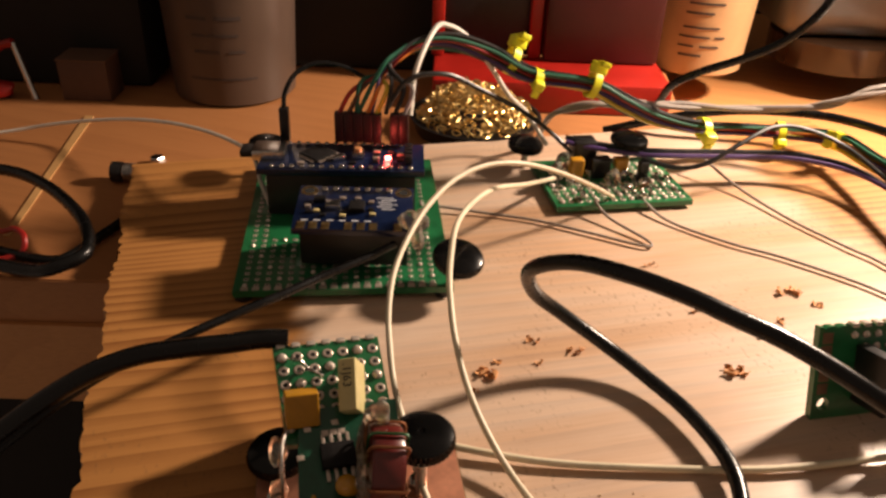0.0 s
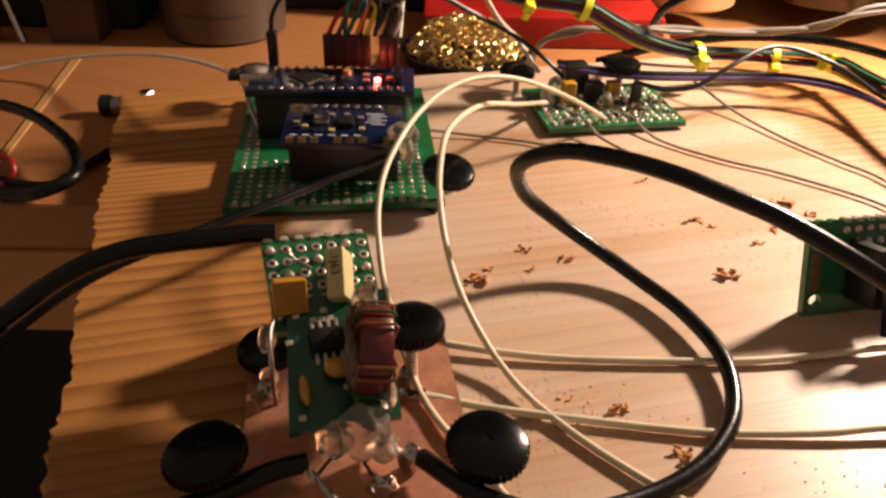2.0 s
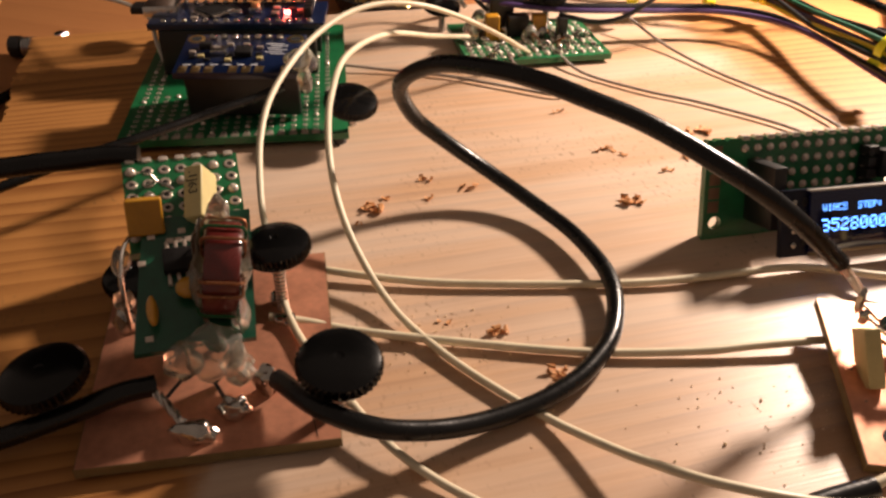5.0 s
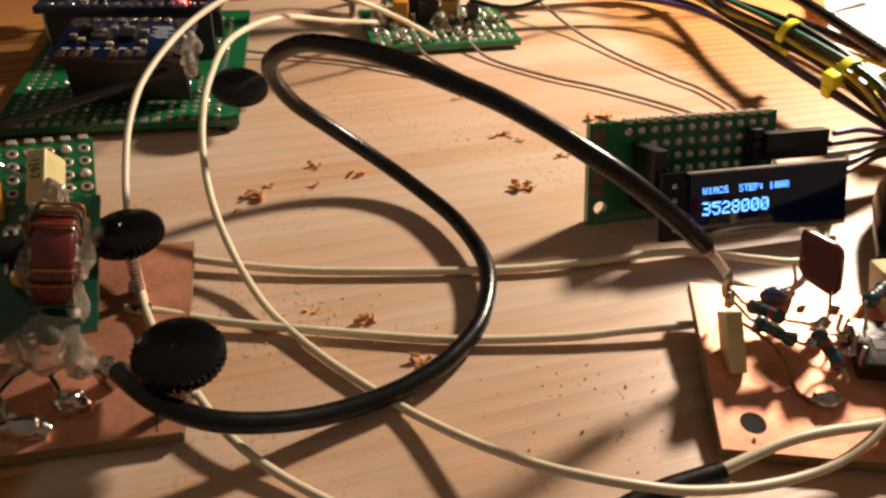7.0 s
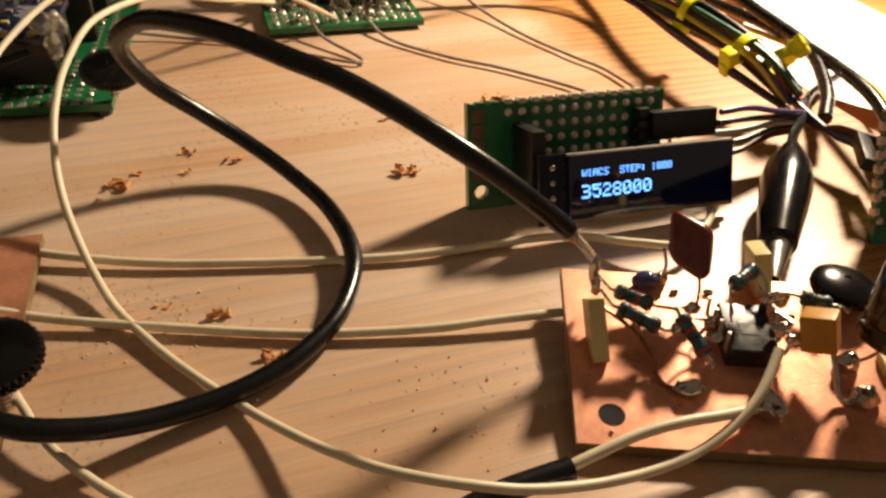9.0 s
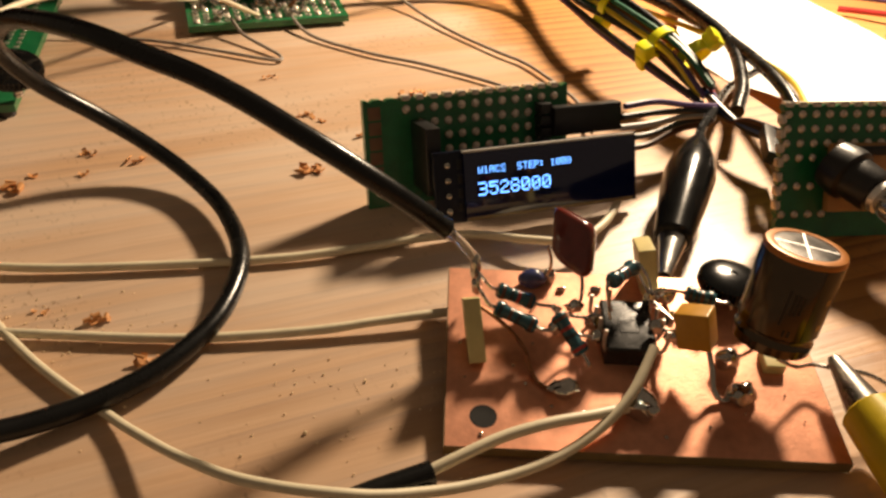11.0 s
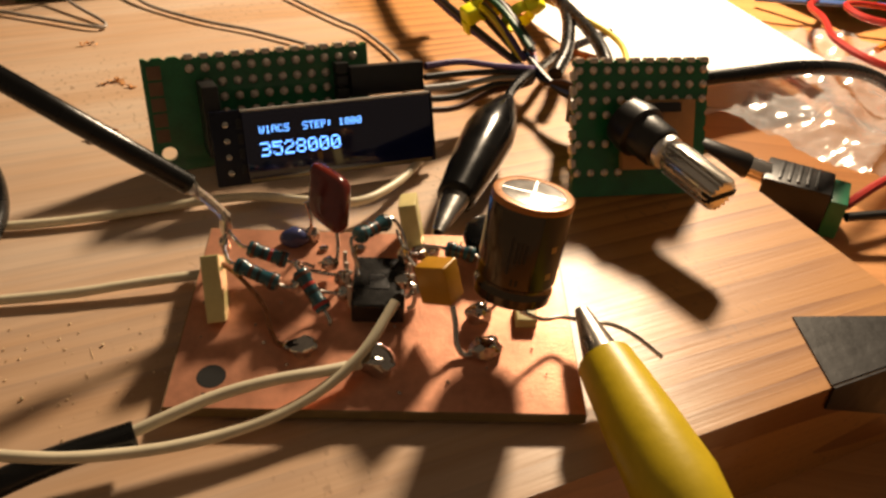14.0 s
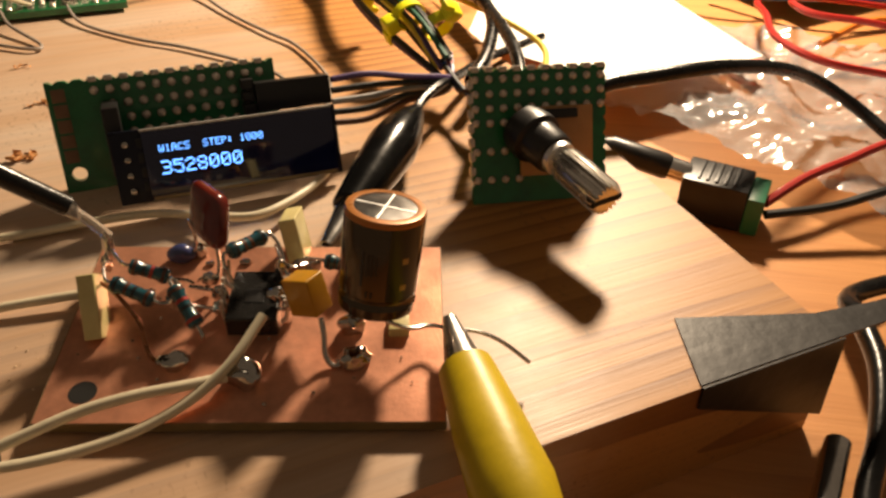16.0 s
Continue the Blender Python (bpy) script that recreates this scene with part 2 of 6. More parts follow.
def tube(bm, pts, r, seg=8, per=8, mi=0, wobble=0.0, rad=None):
    ps = spline(pts, per)
    up = Vector((0.13, 0.21, 1)).normalized()
    rings = []
    n = len(ps)
    for i, p in enumerate(ps):
        d = (ps[min(i + 1, n - 1)] - ps[max(i - 1, 0)])
        if d.length < 1e-6:
            d = Vector((1, 0, 0))
        d.normalize()
        up = (up - d * up.dot(d))
        if up.length < 1e-4:
            up = d.orthogonal()
        up.normalize()
        side = d.cross(up)
        q = rad(i / (n - 1)) if rad else r
        if wobble:
            q *= 1 + wobble * noise.noise(p * 0.35)
        rings.append([p + (side * math.cos(2 * math.pi * k / seg) + up * math.sin(2 * math.pi * k / seg)) * q for k in range(seg)])
    return ring_sweep(bm, rings, True, mi)


def axis(p0, p1):
    """Matrix (millimetres) with local z from p0 to p1, and the length."""
    d = Vector(p1) - Vector(p0)
    return Matrix.Translation(p0) @ d.to_track_quat("Z", "Y").to_matrix().to_4x4(), d.length


def blob(bm, c, s, seed=0, sub=3, rough=0.25, freq=1.0, m=None):
    vs = bmesh.ops.create_icosphere(bm, subdivisions=sub, radius=1)["verts"]
    for v in vs:
        k = 1 + rough * noise.noise(v.co * freq + Vector((seed * 7.1, seed * 3.3, seed)))
        v.co = Vector((v.co.x * s[0] * k, v.co.y * s[1] * k, v.co.z * s[2] * k))
        if m is not None:
            v.co = m.to_3x3() @ v.co
        v.co += Vector(c)
    return bm


# ---- materials ----
PLANK_ANGLE = math.atan2(0.25, 0.968)
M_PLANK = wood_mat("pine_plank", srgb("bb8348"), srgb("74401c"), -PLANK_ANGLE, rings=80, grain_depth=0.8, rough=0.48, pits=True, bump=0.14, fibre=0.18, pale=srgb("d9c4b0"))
M_BENCH = wood_mat("orange_bench", srgb("b47a4a"), srgb("8c5430"), 0.3, rings=40, grain_depth=0.3, rough=0.5)
M_DESK = wood_mat("honey_desk", srgb("c98d56"), srgb("a5693a"), 0.3, rings=40, grain_depth=0.35, rough=0.45)
M_COPPER = mat("copper_clad", (0.78, 0.34, 0.21), 0.34, 0.55, 0.34, 110, 0.10, 2600)
M_FIBRE = mat("board_edge", srgb("7d6a45"), 0.6, 0, 0.2, 400)
M_GREEN = mat("green_solder_mask", (0.007, 0.135, 0.045), 0.35, 0, 0.3, 250, 0.1, 1500, coat=0.3)
M_BLUE = mat("blue_solder_mask", (0.003, 0.010, 0.042), 0.32, 0, 0.3, 250, 0.1, 1500, coat=0.3)
M_TIN = mat("tinned_pad", (0.62, 0.52, 0.44), 0.36, 0.6, 0.2, 900)
M_PADSOLDER = mat("dull_pad_solder", (0.72, 0.63, 0.55), 0.28, 0.4, 0.2, 600)
M_DULL = mat("dull_copper_pad", (0.20, 0.12, 0.075), 0.5, 0.5, 0.2, 300)
M_SOLDER = mat("solder", (0.50, 0.47, 0.43), 0.12, 1.0, 0.3, 500, 0.15, 700, rvar=0.05)
M_GOLD = mat("gold_plate", (0.85, 0.62, 0.26), 0.3, 1.0, 0.15, 600)
M_HOLE = mat("drilled_hole", (0.008, 0.007, 0.006), 0.9)
M_BLACK = mat("black_plastic", (0.012, 0.011, 0.011), 0.38, 0, 0.3, 400, 0.1, 1500)
M_RUBBER = mat("black_cable_jacket", (0.005, 0.005, 0.005), 0.27, 0, 0.4, 180, 0.15, 900, spec=0.4)
M_GLOSS = mat("black_gloss_plastic", (0.004, 0.004, 0.004), 0.2, 0, 0.3, 200, 0.05, 900, spec=0.3)
M_WHITEWIRE = mat("cream_insulation", srgb("d8ccb0"), 0.42, 0, 0.12, 200, 0.05, 800)
M_GREYWIRE = mat("grey_insulation", srgb("9a8f86"), 0.45, 0, 0.12, 200)
M_STEEL = mat("bright_steel", (0.75, 0.73, 0.70), 0.22, 1.0, 0.15, 300, 0.1, 1200)
M_ALU = mat("aluminium", (0.82, 0.81, 0.79), 0.34, 0.75, 0.1, 300, 0.1, 1800)
M_SHAFT = mat("turned_shaft", (0.78, 0.75, 0.70), 0.24, 1.0, 0.1, 300)
M_BROWNWIRE = mat("enamelled_wire", (0.30, 0.12, 0.05), 0.28, 0.6, 0.2, 400)
M_LEAD = mat("tinned_lead", (0.55, 0.50, 0.45), 0.25, 1.0, 0.25, 500)
M_CREAMBOX = mat("cream_capacitor_case", srgb("cfc188"), 0.35, 0, 0.12, 300)
M_OCHRE = mat("ochre_capacitor_case", srgb("b8831f"), 0.35, 0, 0.15, 300)
M_DARKOCHRE = mat("ochre_epoxy", srgb("c08a25"), 0.25, 0, 0.15, 300, coat=0.4)
M_MAROON = mat("maroon_epoxy", (0.13, 0.016, 0.010), 0.18, 0, 0.25, 300, 0.1, 500, coat=0.5)
M_RES = mat("resistor_body", (0.015, 0.075, 0.095), 0.25, 0, 0.2, 500, coat=0.4)
M_BANDS = [mat("band_" + n, c, 0.3, 0, 0.1, 500) for n, c in (("brown", (0.10, 0.03, 0.012)), ("black", (0.01, 0.01, 0.01)), ("red", (0.4, 0.03, 0.02)), ("gold", (0.4, 0.25, 0.06)))]
M_YELLOW = mat("yellow_vinyl", (0.62, 0.45, 0.015), 0.4, 0, 0.12, 200, 0.1, 700)
M_TIE = mat("fluorescent_yellow_nylon", (0.85, 0.84, 0.03), 0.35, 0, 0.1, 300)
M_SLEEVE = mat("bronze_can_sleeve", (0.085, 0.055, 0.028), 0.20, 0.85, 0.2, 200, coat=0.5)
M_ORANGE = mat("orange_sleeve_rim", (0.42, 0.15, 0.025), 0.3, 0.2, 0.15, 200)
M_GLUE = mat("hot_melt_glue", (0.90, 0.86, 0.74), 0.14, 0, 0.08, 300, 0.2, 600, trans=0.88)
M_CLEAR = mat("clear_dielectric", (0.92, 0.84, 0.76), 0.16, 0, 0.1, 300, trans=0.8)
M_IC = mat("ic_epoxy", (0.013, 0.012, 0.012), 0.62, 0, 0.25, 600, 0.2, 2500, spec=0.15)
M_TAPE = mat("black_tape", (0.011, 0.010, 0.010), 0.46, 0, 0.45, 90, 0.35, 350)
M_SHAVE = mat("wood_shaving", srgb("cf935c"), 0.7, 0, 0.3, 400)
M_DUST = mat("sawdust", srgb("ead2ab"), 0.8, 0, 0.2, 400)
M_RED = mat("red_plastic", (0.33, 0.014, 0.008), 0.35, 0, 0.2, 60)
# near-black colour that stands in for the unlit depth of the room
M_BACK_DARK = mat("dark_backdrop", (0.010, 0.007, 0.005), 0.8, 0, 0.4, 12)


# ---- the bench, the plank and the room behind ----
U = Vector((0.968, 0.25, 0)).normalized()
V = Vector((-U.y, U.x, 0))
FL = Vector((-36.5, 24.5, 0))
DESK, BENCH = -19.0, -6.0


def slab(bm, poly, z0, z1, bev=0.0):
    lo = [bm.verts.new((x, y, z0)) for x, y in poly]
    hi = [bm.verts.new((x, y, z1)) for x, y in poly]
    n = len(poly)
    bm.faces.new(lo[::-1])
    bm.faces.new(hi)
    for i in range(n):
        bm.faces.new((lo[i], lo[(i + 1) % n], hi[(i + 1) % n], hi[i]))
    if bev:
        bmesh.ops.bevel(bm, geom=list(bm.edges), offset=bev, segments=2, affect="EDGES")
    return bm


bm = bmesh.new()
slab(bm, [(-520, 184), (-24, 184), (-24, 30), (10, -260), (620, -260), (620, 520), (-520, 520)], DESK - 25, DESK)
solo("desk_top", bm, M_DESK, "orange-brown varnished wooden desk top", "desk", kind="structure")
# added wall; its darkness is in the colour
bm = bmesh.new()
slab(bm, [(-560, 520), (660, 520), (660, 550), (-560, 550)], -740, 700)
solo("wall_back", bm, M_BACK_DARK, "near-black wall added to close the unlit background", "wall", kind="structure")
bm = bmesh.new()
slab(bm, [(-560, -400), (660, -400), (660, 550), (-560, 550)], -760, -740)
solo("floor", bm, mat("dark_brown_floor", (0.07, 0.04, 0.022), 0.6, 0, 0.3, 12), "dark floor under the desk", "floor", kind="structure")

# pine plank, 235 x 226 x 19 mm
bm = bmesh.new()
c = [FL + U * 2.7, FL + U * 235, FL + U * 235 + V * 222, FL + U * 2.7 + V * 222]
rag = random.Random(8)
end = [FL + U * 2.7 + V * (222 - 1.3 * i) + U * (rag.uniform(-0.7, 0.5) + 0.6 * math.sin(i * 0.21)) for i in range(1, 170)]
slab(bm, [(p.x, p.y) for p in c + end], DESK, 0)
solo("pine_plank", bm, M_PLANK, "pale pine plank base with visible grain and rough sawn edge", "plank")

# second board level with the plank
c = FL + V * 222
bm = bmesh.new()
e0 = FL + V * 166 + U * 1.2
e1 = FL + V * 222.8 + U * 1.2
e2 = FL + U * 190 + V * 222.8
slab(bm, [(e0.x, e0.y), (e1.x, e1.y), (e2.x, e2.y), (e2.x + 20, 470), (-420, 470), (-420, e0.y - 3)], DESK, BENCH, 0.4)
solo("bench_board", bm, M_BENCH, "orange-brown wooden board lying beside the plank", "board")


def world_part(name, bm, material, parent, label=""):
    """A part whose bmesh is in the world's millimetres."""
    inv = parent.matrix_basis.copy()
    if parent.parent:
        inv = parent.parent.matrix_basis @ inv
    inv.translation *= 1000
    bmesh.ops.transform(bm, matrix=inv.inverted(), verts=bm.verts)
    return part(name, bm, material, parent, label)


# ---- perforated boards ----
def pad_mesh(r=0.9, hole=0.42, filled=False):
    bm = bmesh.new()
    seg = 12
    lathe(bm, [(r, 0.0), (r, 0.05), (r * 0.92, 0.12), (r * 0.7, 0.16 if not filled else 0.55), (hole, 0.10 if not filled else 0.7)], seg)
    f = max(bm.faces, key=lambda q: q.calc_center_median().z if len(q.verts) == seg else -9)
    f.material_index = 1
    if filled:
        for q in bm.faces:
            if q.calc_center_median().z > 0.2:
                q.material_index = 1
        return mesh_from("pad", bm, [M_DULL, M_PADSOLDER])
    return mesh_from("pad", bm, [M_TIN, M_HOLE])


PAD = pad_mesh()
PAD_FULL = pad_mesh(filled=True)


def edge_pad_mesh():
    bm = bmesh.new()
    box(bm, (0, 0, -0.6), (1.5, 0.9, 1.9), 0.25)
    return mesh_from("edge_pad", bm, M_PADSOLDER)


EDGE_PAD = edge_pad_mesh()


def perf(parent, w, h, xs, ys, skip=lambda i, j: False, full=lambda i, j: False, thick=1.6, notch=None, foot=0.0, size=1.0, hole=None):
    """Board in local millimetres, face at z = 0; notch: edges that were snapped through a row of holes."""
    bm = bmesh.new()
    pts = []
    edges = {"b": ((0, 0), (w, 0)), "r": ((w, 0), (w, h)), "t": ((w, h), (0, h)), "l": ((0, h), (0, 0))}
    for k, (a, b) in edges.items():
        a, b = Vector((*a, 0)), Vector((*b, 0))
        d = (b - a)
        n = Vector((-d.y, d.x, 0)).normalized()
        if notch and k in notch:
            cnt = int(d.length / 2.54)
            for i in range(cnt * 4):
                t = i / (cnt * 4)
                pts.append(a + d * t + n * (0.45 if i % 4 == 2 else 0.0))
        else:
            pts.append(a)
    if hole:
        hx, hy, r = hole
        pts.append(Vector((0, hy + 0.02, 0)))
        for i in range(25):
            a = radians(178 - 356 * i / 24)
            pts.append(Vector((hx + r * math.cos(a), hy + r * math.sin(a), 0)))
        pts.append(Vector((0, hy - 0.02, 0)))
    slab(bm, [(p.x, p.y if p.y > 0.01 else -foot) for p in pts], -thick, 0)
    part("board", bm, M_GREEN, parent, "green fibreglass perforated board")
    for i, x in enumerate(xs):
        for j, y in enumerate(ys):
            if skip(i, j):
                continue
            share("pad", PAD_FULL if full(i, j) else PAD, parent, mm(x, y, 0.01, 0, 0, random.uniform(0, 360)) @ Matrix.Scale(size, 4))


# display board
D = frame_of((76.7, 137.6, 0.7), (36, 7.2, -0.7), (0.3, 5.4, 17.3))
disp = thing("display_board", D, "green perforated board carrying a small lit OLED display module", "circuit board")
perf(disp, 38.2, 18.3, [7.6 + 2.54 * i for i in range(12)], [16.3 - 2.54 * j for j in range(6)],
     skip=lambda i, j: (i >= 11 and j >= 1) or i == 0 and j > 0, notch="t", foot=0.7, full=lambda i, j: True, size=0.86, hole=(2.5, 2.4, 1.25))
for i in range(5):
    bm = bmesh.new()
    box(bm, (1.9, 16.0 - 2.6 * i, 0.06), (2.2, 2.2, 0.12), 0.03)
    part("edge_contact", bm, M_DULL, disp)
for i in range(12):
    share("edge_pad", EDGE_PAD, disp, mm(7.6 + 2.54 * i, 18.25, 0))
O = frame_of((0, 0, 0), (36.5, 7.2, -0.7), (0.2, 5.2, 12.0))
oled_base = Vector((87.0, 132.0, 14.0))
O.translation = oled_base / 1000
INV_D = D.inverted() @ O


def in_disp(bm):
    """From the display module's own millimetres (origin at its top left corner) to the board's."""
    k = INV_D.copy()
    k.translation *= 1000
    bmesh.ops.transform(bm, matrix=k, verts=bm.verts)
    return bm


M_OLEDGLASS = mat("oled_glass", (0.003, 0.005, 0.022), 0.07, 0, 0.1, 100, coat=0.6, emit=(0.02, 0.05, 0.5, 0.003))
M_LIT = mat("lit_oled_pixels", (0.1, 0.3, 0.6), 0.5, emit=(0.11, 0.36, 1.0, 4.0))
M_MODULE = mat("module_board", (0.006, 0.008, 0.02), 0.3, 0, 0.3, 300, spec=0.3)
M_CHROME = mat("glass_frame", (0.55, 0.52, 0.48), 0.35, 0.3, 0.2, 300)
bm = bmesh.new()
box(bm, (18.6, -6.0, -0.8), (37.4, 12.0, 1.2), 0.12)
module = part("display_module", in_disp(bm), M_MODULE, disp, "dark blue OLED module board")
bm = bmesh.new()
box(bm, (20.6, -5.7, 0.35), (31.6, 11.0, 1.0), 0.15)
part("glass", in_disp(bm), M_OLEDGLASS, module, "black glossy OLED glass")
bm = bmesh.new()
box(bm, (20.6, -0.16, 0.3), (31.8, 0.32, 1.2), 0.06)
part("frame_edge", in_disp(bm), M_CHROME, module)
bm = bmesh.new()
box(bm, (20.6, -11.2, 0.45), (31.0, 1.0, 0.5), 0.06)
part("glass_foot", in_disp(bm), mat("amber_polariser_edge", (0.25, 0.19, 0.09), 0.3, 0, 0.2, 200), module)
for i in range(4):
    bm = bmesh.new()
    blob(bm, (2.2, -2.2 - 2.54 * i, 0.1), (0.62, 0.62, 0.45), i, 2, 0.15)
    part("solder_joint", in_disp(bm), M_SOLDER, module)
    bm = bmesh.new()
    box(bm, (4.4, -2.2 - 2.4 * i, -0.15), (0.9, 1.5, 0.3), 0.08)
    part("chip_resistor", in_disp(bm), M_BLACK, module)

GLYPH = {"3": "11110 00001 00001 01110 00001 00001 11110", "5": "11111 10000 11110 00001 00001 10001 01110",
         "2": "01110 10001 00001 00110 01000 10000 11111", "8": "01110 10001 10001 01110 10001 10001 01110",
         "0": "01110 10001 10011 10101 11001 10001 01110", "1": "00100 01100 00100 00100 00100 00100 01110",
         "W": "10001 10001 10001 10101 10101 10101 01010", "A": "01110 10001 10001 11111 10001 10001 10001",
         "C": "01110 10001 10000 10000 10000 10001 01110", "S": "01111 10000 10000 01110 00001 00001 11110",
         "T": "11111 00100 00100 00100 00100 00100 00100", "E": "11111 10000 10000 11110 10000 10000 11111",
         "P": "11110 10001 10001 11110 10000 10000 10000", ":": "00000 01100 01100 00000 01100 01100 00000", " ": " ".join(["00000"] * 7)}


def dot_text(bm, text, x, y, p, z):
    """Lit dots of a 5 x 7 font, each a small square."""
    for n, ch in enumerate(text):
        for r, row in enumerate(GLYPH[ch].split()):
            for q, on in enumerate(row):
                if on == "1":
                    cx, cy, s = x + (n * 6 + q) * p, y - r * p, p * 0.46
                    bm.faces.new([bm.verts.new((cx + a * s, cy + b * s, z)) for a, b in ((-1, -1), (1, -1), (1, 1), (-1, 1))])
    return bm


bm = bmesh.new()
dot_text(bm, "W1ACS  STEP: 1000", 7.3, -2.9, 0.168, 0.88)
part("text_line", in_disp(bm), M_LIT, module, "small lit pale blue text line")
bm = bmesh.new()
dot_text(bm, "3528000", 7.3, -5.6, 0.32, 0.88)
part("number_line", in_disp(bm), M_LIT, module, "large lit pale blue number 3528000")
bm = bmesh.new()
box(bm, (9.6, 8.6, 4.4), (2.6, 11.5, 8.8), 0.25)
part("socket", bm, M_BLACK, disp, "black socket behind the display module")
bm = bmesh.new()
box(bm, (40.6, 12.2, 2.6), (13.4, 5.2, 2.8), 0.3)
plug = part("plug_housing", bm, M_BLACK, disp, "black crimp connector housing")
for i in range(4):
    bm = bmesh.new()
    box(bm, (32.8, 14.6 - 2.2 * i, 1.5), (2.2, 1.8, 3.0), 0.2)
    part("header_pin_block", bm, M_BLACK, disp)
bm = bmesh.new()
box(bm, (34.4, 12.0, 1.6), (0.7, 0.7, 3.2), 0.1)
part("header_pin", bm, M_TIN, disp)

# rotary encoder board
R = frame_of((146.0, 124.9, 2.1), (23.6, -0.4, 0), (2.1, 8.5, 18.8))
enc = thing("encoder_board", R, "green perforated board with a rotary encoder, standing on the plank", "circuit board")
perf(enc, 23.8, 20.7, [0.9 + 2.44 * i for i in range(10)], [19.0 - 2.44 * j for j in range(8)],
     skip=lambda i, j: (i >= 3 and j in (3, 4, 5, 6)) or j in (4, 6) or (i > 3 and j == 7), notch="tlr",
     full=lambda i, j: True, foot=2.2, size=0.8)
for i in range(10):
    share("edge_pad", EDGE_PAD, enc, mm(0.9 + 2.44 * i, 20.65, 0))
for j in range(7):
    share("edge_pad", EDGE_PAD, enc, mm(0.1, 18.2 - 2.44 * j, 0, 0, 0, 90))
M_PHENOLIC = mat("tan_phenolic", srgb("b98a5a"), 0.5, 0, 0.15, 300)
bm = bmesh.new()
box(bm, (14.6, 8.3, 0.9), (12.6, 11.6, 1.8), 0.2)
encoder = part("rotary_encoder", bm, M_PHENOLIC, enc, "rotary encoder with a tan base plate")
bm = bmesh.new()
box(bm, (14.0, 12.9, 2.2), (8.0, 1.6, 1.0), 0.2)
part("encoder_body", bm, M_BLACK, encoder)
ma, ln = axis((155.8, 125.5, 12.3), (162.9, 107.0, 10.6))
bm = bmesh.new()
lathe(bm, [(4.2, -2.5), (4.6, 0.2), (4.5, 1.4), (3.7, 1.8), (3.6, ln * 0.30), (3.3, ln * 0.33), (2.3, ln * 0.34)], 32, ma)
world_part("bushing", bm, M_BLACK, encoder, "black threaded bushing")
bm = bmesh.new()
lathe(bm, [(2.5, ln * 0.33), (2.9, ln * 0.345), (2.9, ln * 0.40), (2.5, ln * 0.41)], 28, ma)
world_part("collar", bm, M_ALU, encoder, "thin bright collar")
bm = bmesh.new()
lathe(bm, [(2.2, ln * 0.38), (2.75, ln * 0.46), (2.95, ln * 0.48), (2.95, ln * 0.965), (2.6, ln)], 108, ma, 0, lambda i, h: 1.0 if i % 6 < 3 else 0.72)
world_part("shaft", bm, M_SHAFT, encoder, "silver splined encoder shaft")
bm = bmesh.new()
box(bm, (0, 0, ln - 0.8), (5.6, 1.0, 1.8), 0.05, ma)
world_part("shaft_slot", bm, M_HOLE, encoder)

# ---- thumb nuts on screws ----
def thumb_nut(x, y, z, base, tilt=(0, 0), r=6.0, label="black knurled plastic thumb nut on a screw"):
    t = thing("thumb_nut", mm(x, y, base), label, "thumb nut", "black thumb nuts")
    k = Matrix.Translation((0, 0, z - base)) @ Euler((radians(tilt[0]), radians(tilt[1]), 0)).to_matrix().to_4x4()
    bm = bmesh.new()
    lathe(bm, [(r * 0.5, -1.9), (r * 0.55, -1.0), (r * 0.93, -0.9), (r, -0.6), (r, 0.7), (r * 0.93, 1.0), (r * 0.8, 1.35), (r * 0.55, 1.7), (r * 0.3, 1.85), (r * 0.12, 1.9), (r * 0.09, 1.7)], 114, k, 0,
          lambda i, h: (0.91 if i % 3 else 1.0) if -0.85 < h < 0.95 else 1.0)
    part("knurled_head", bm, M_GLOSS, t)
    bm = bmesh.new()
    lathe(bm, [(0.95, 0.0), (0.95, z - base - 2)], 12)
    for i in range(int((z - base - 3) / 0.7)):
        lathe(bm, [(0.9, 0.3 + i * 0.7), (1.03, 0.6 + i * 0.7), (0.9, 0.9 + i * 0.7)], 12)
    part("screw", bm, M_LEAD, t, "steel machine screw")
    return t


thumb_nut(13.2, 92.0, 10.6, 2.4, (8, 4))
thumb_nut(1.8, 113.5, 14.8, 2.4, (4, -2), 5.4)
thumb_nut(-26.0, 90.5, 9.5, 2.4, (4, -6))
thumb_nut(-22.6, 118.2, 5.6, 2.4, (6, -4), 5.4)
thumb_nut(8.0, 177.0, 9.6, 4.0, (14, 8))

# ---- cables lying over the plank ----
def cable(name, pts, r, material, label, seg=10, per=8, group="", wobble=0.0):
    bm = bmesh.new()
    tube(bm, pts, r, seg, per, 0, wobble)
    return solo(name, bm, material, label, "cable" if r > 1 else "wire", group)


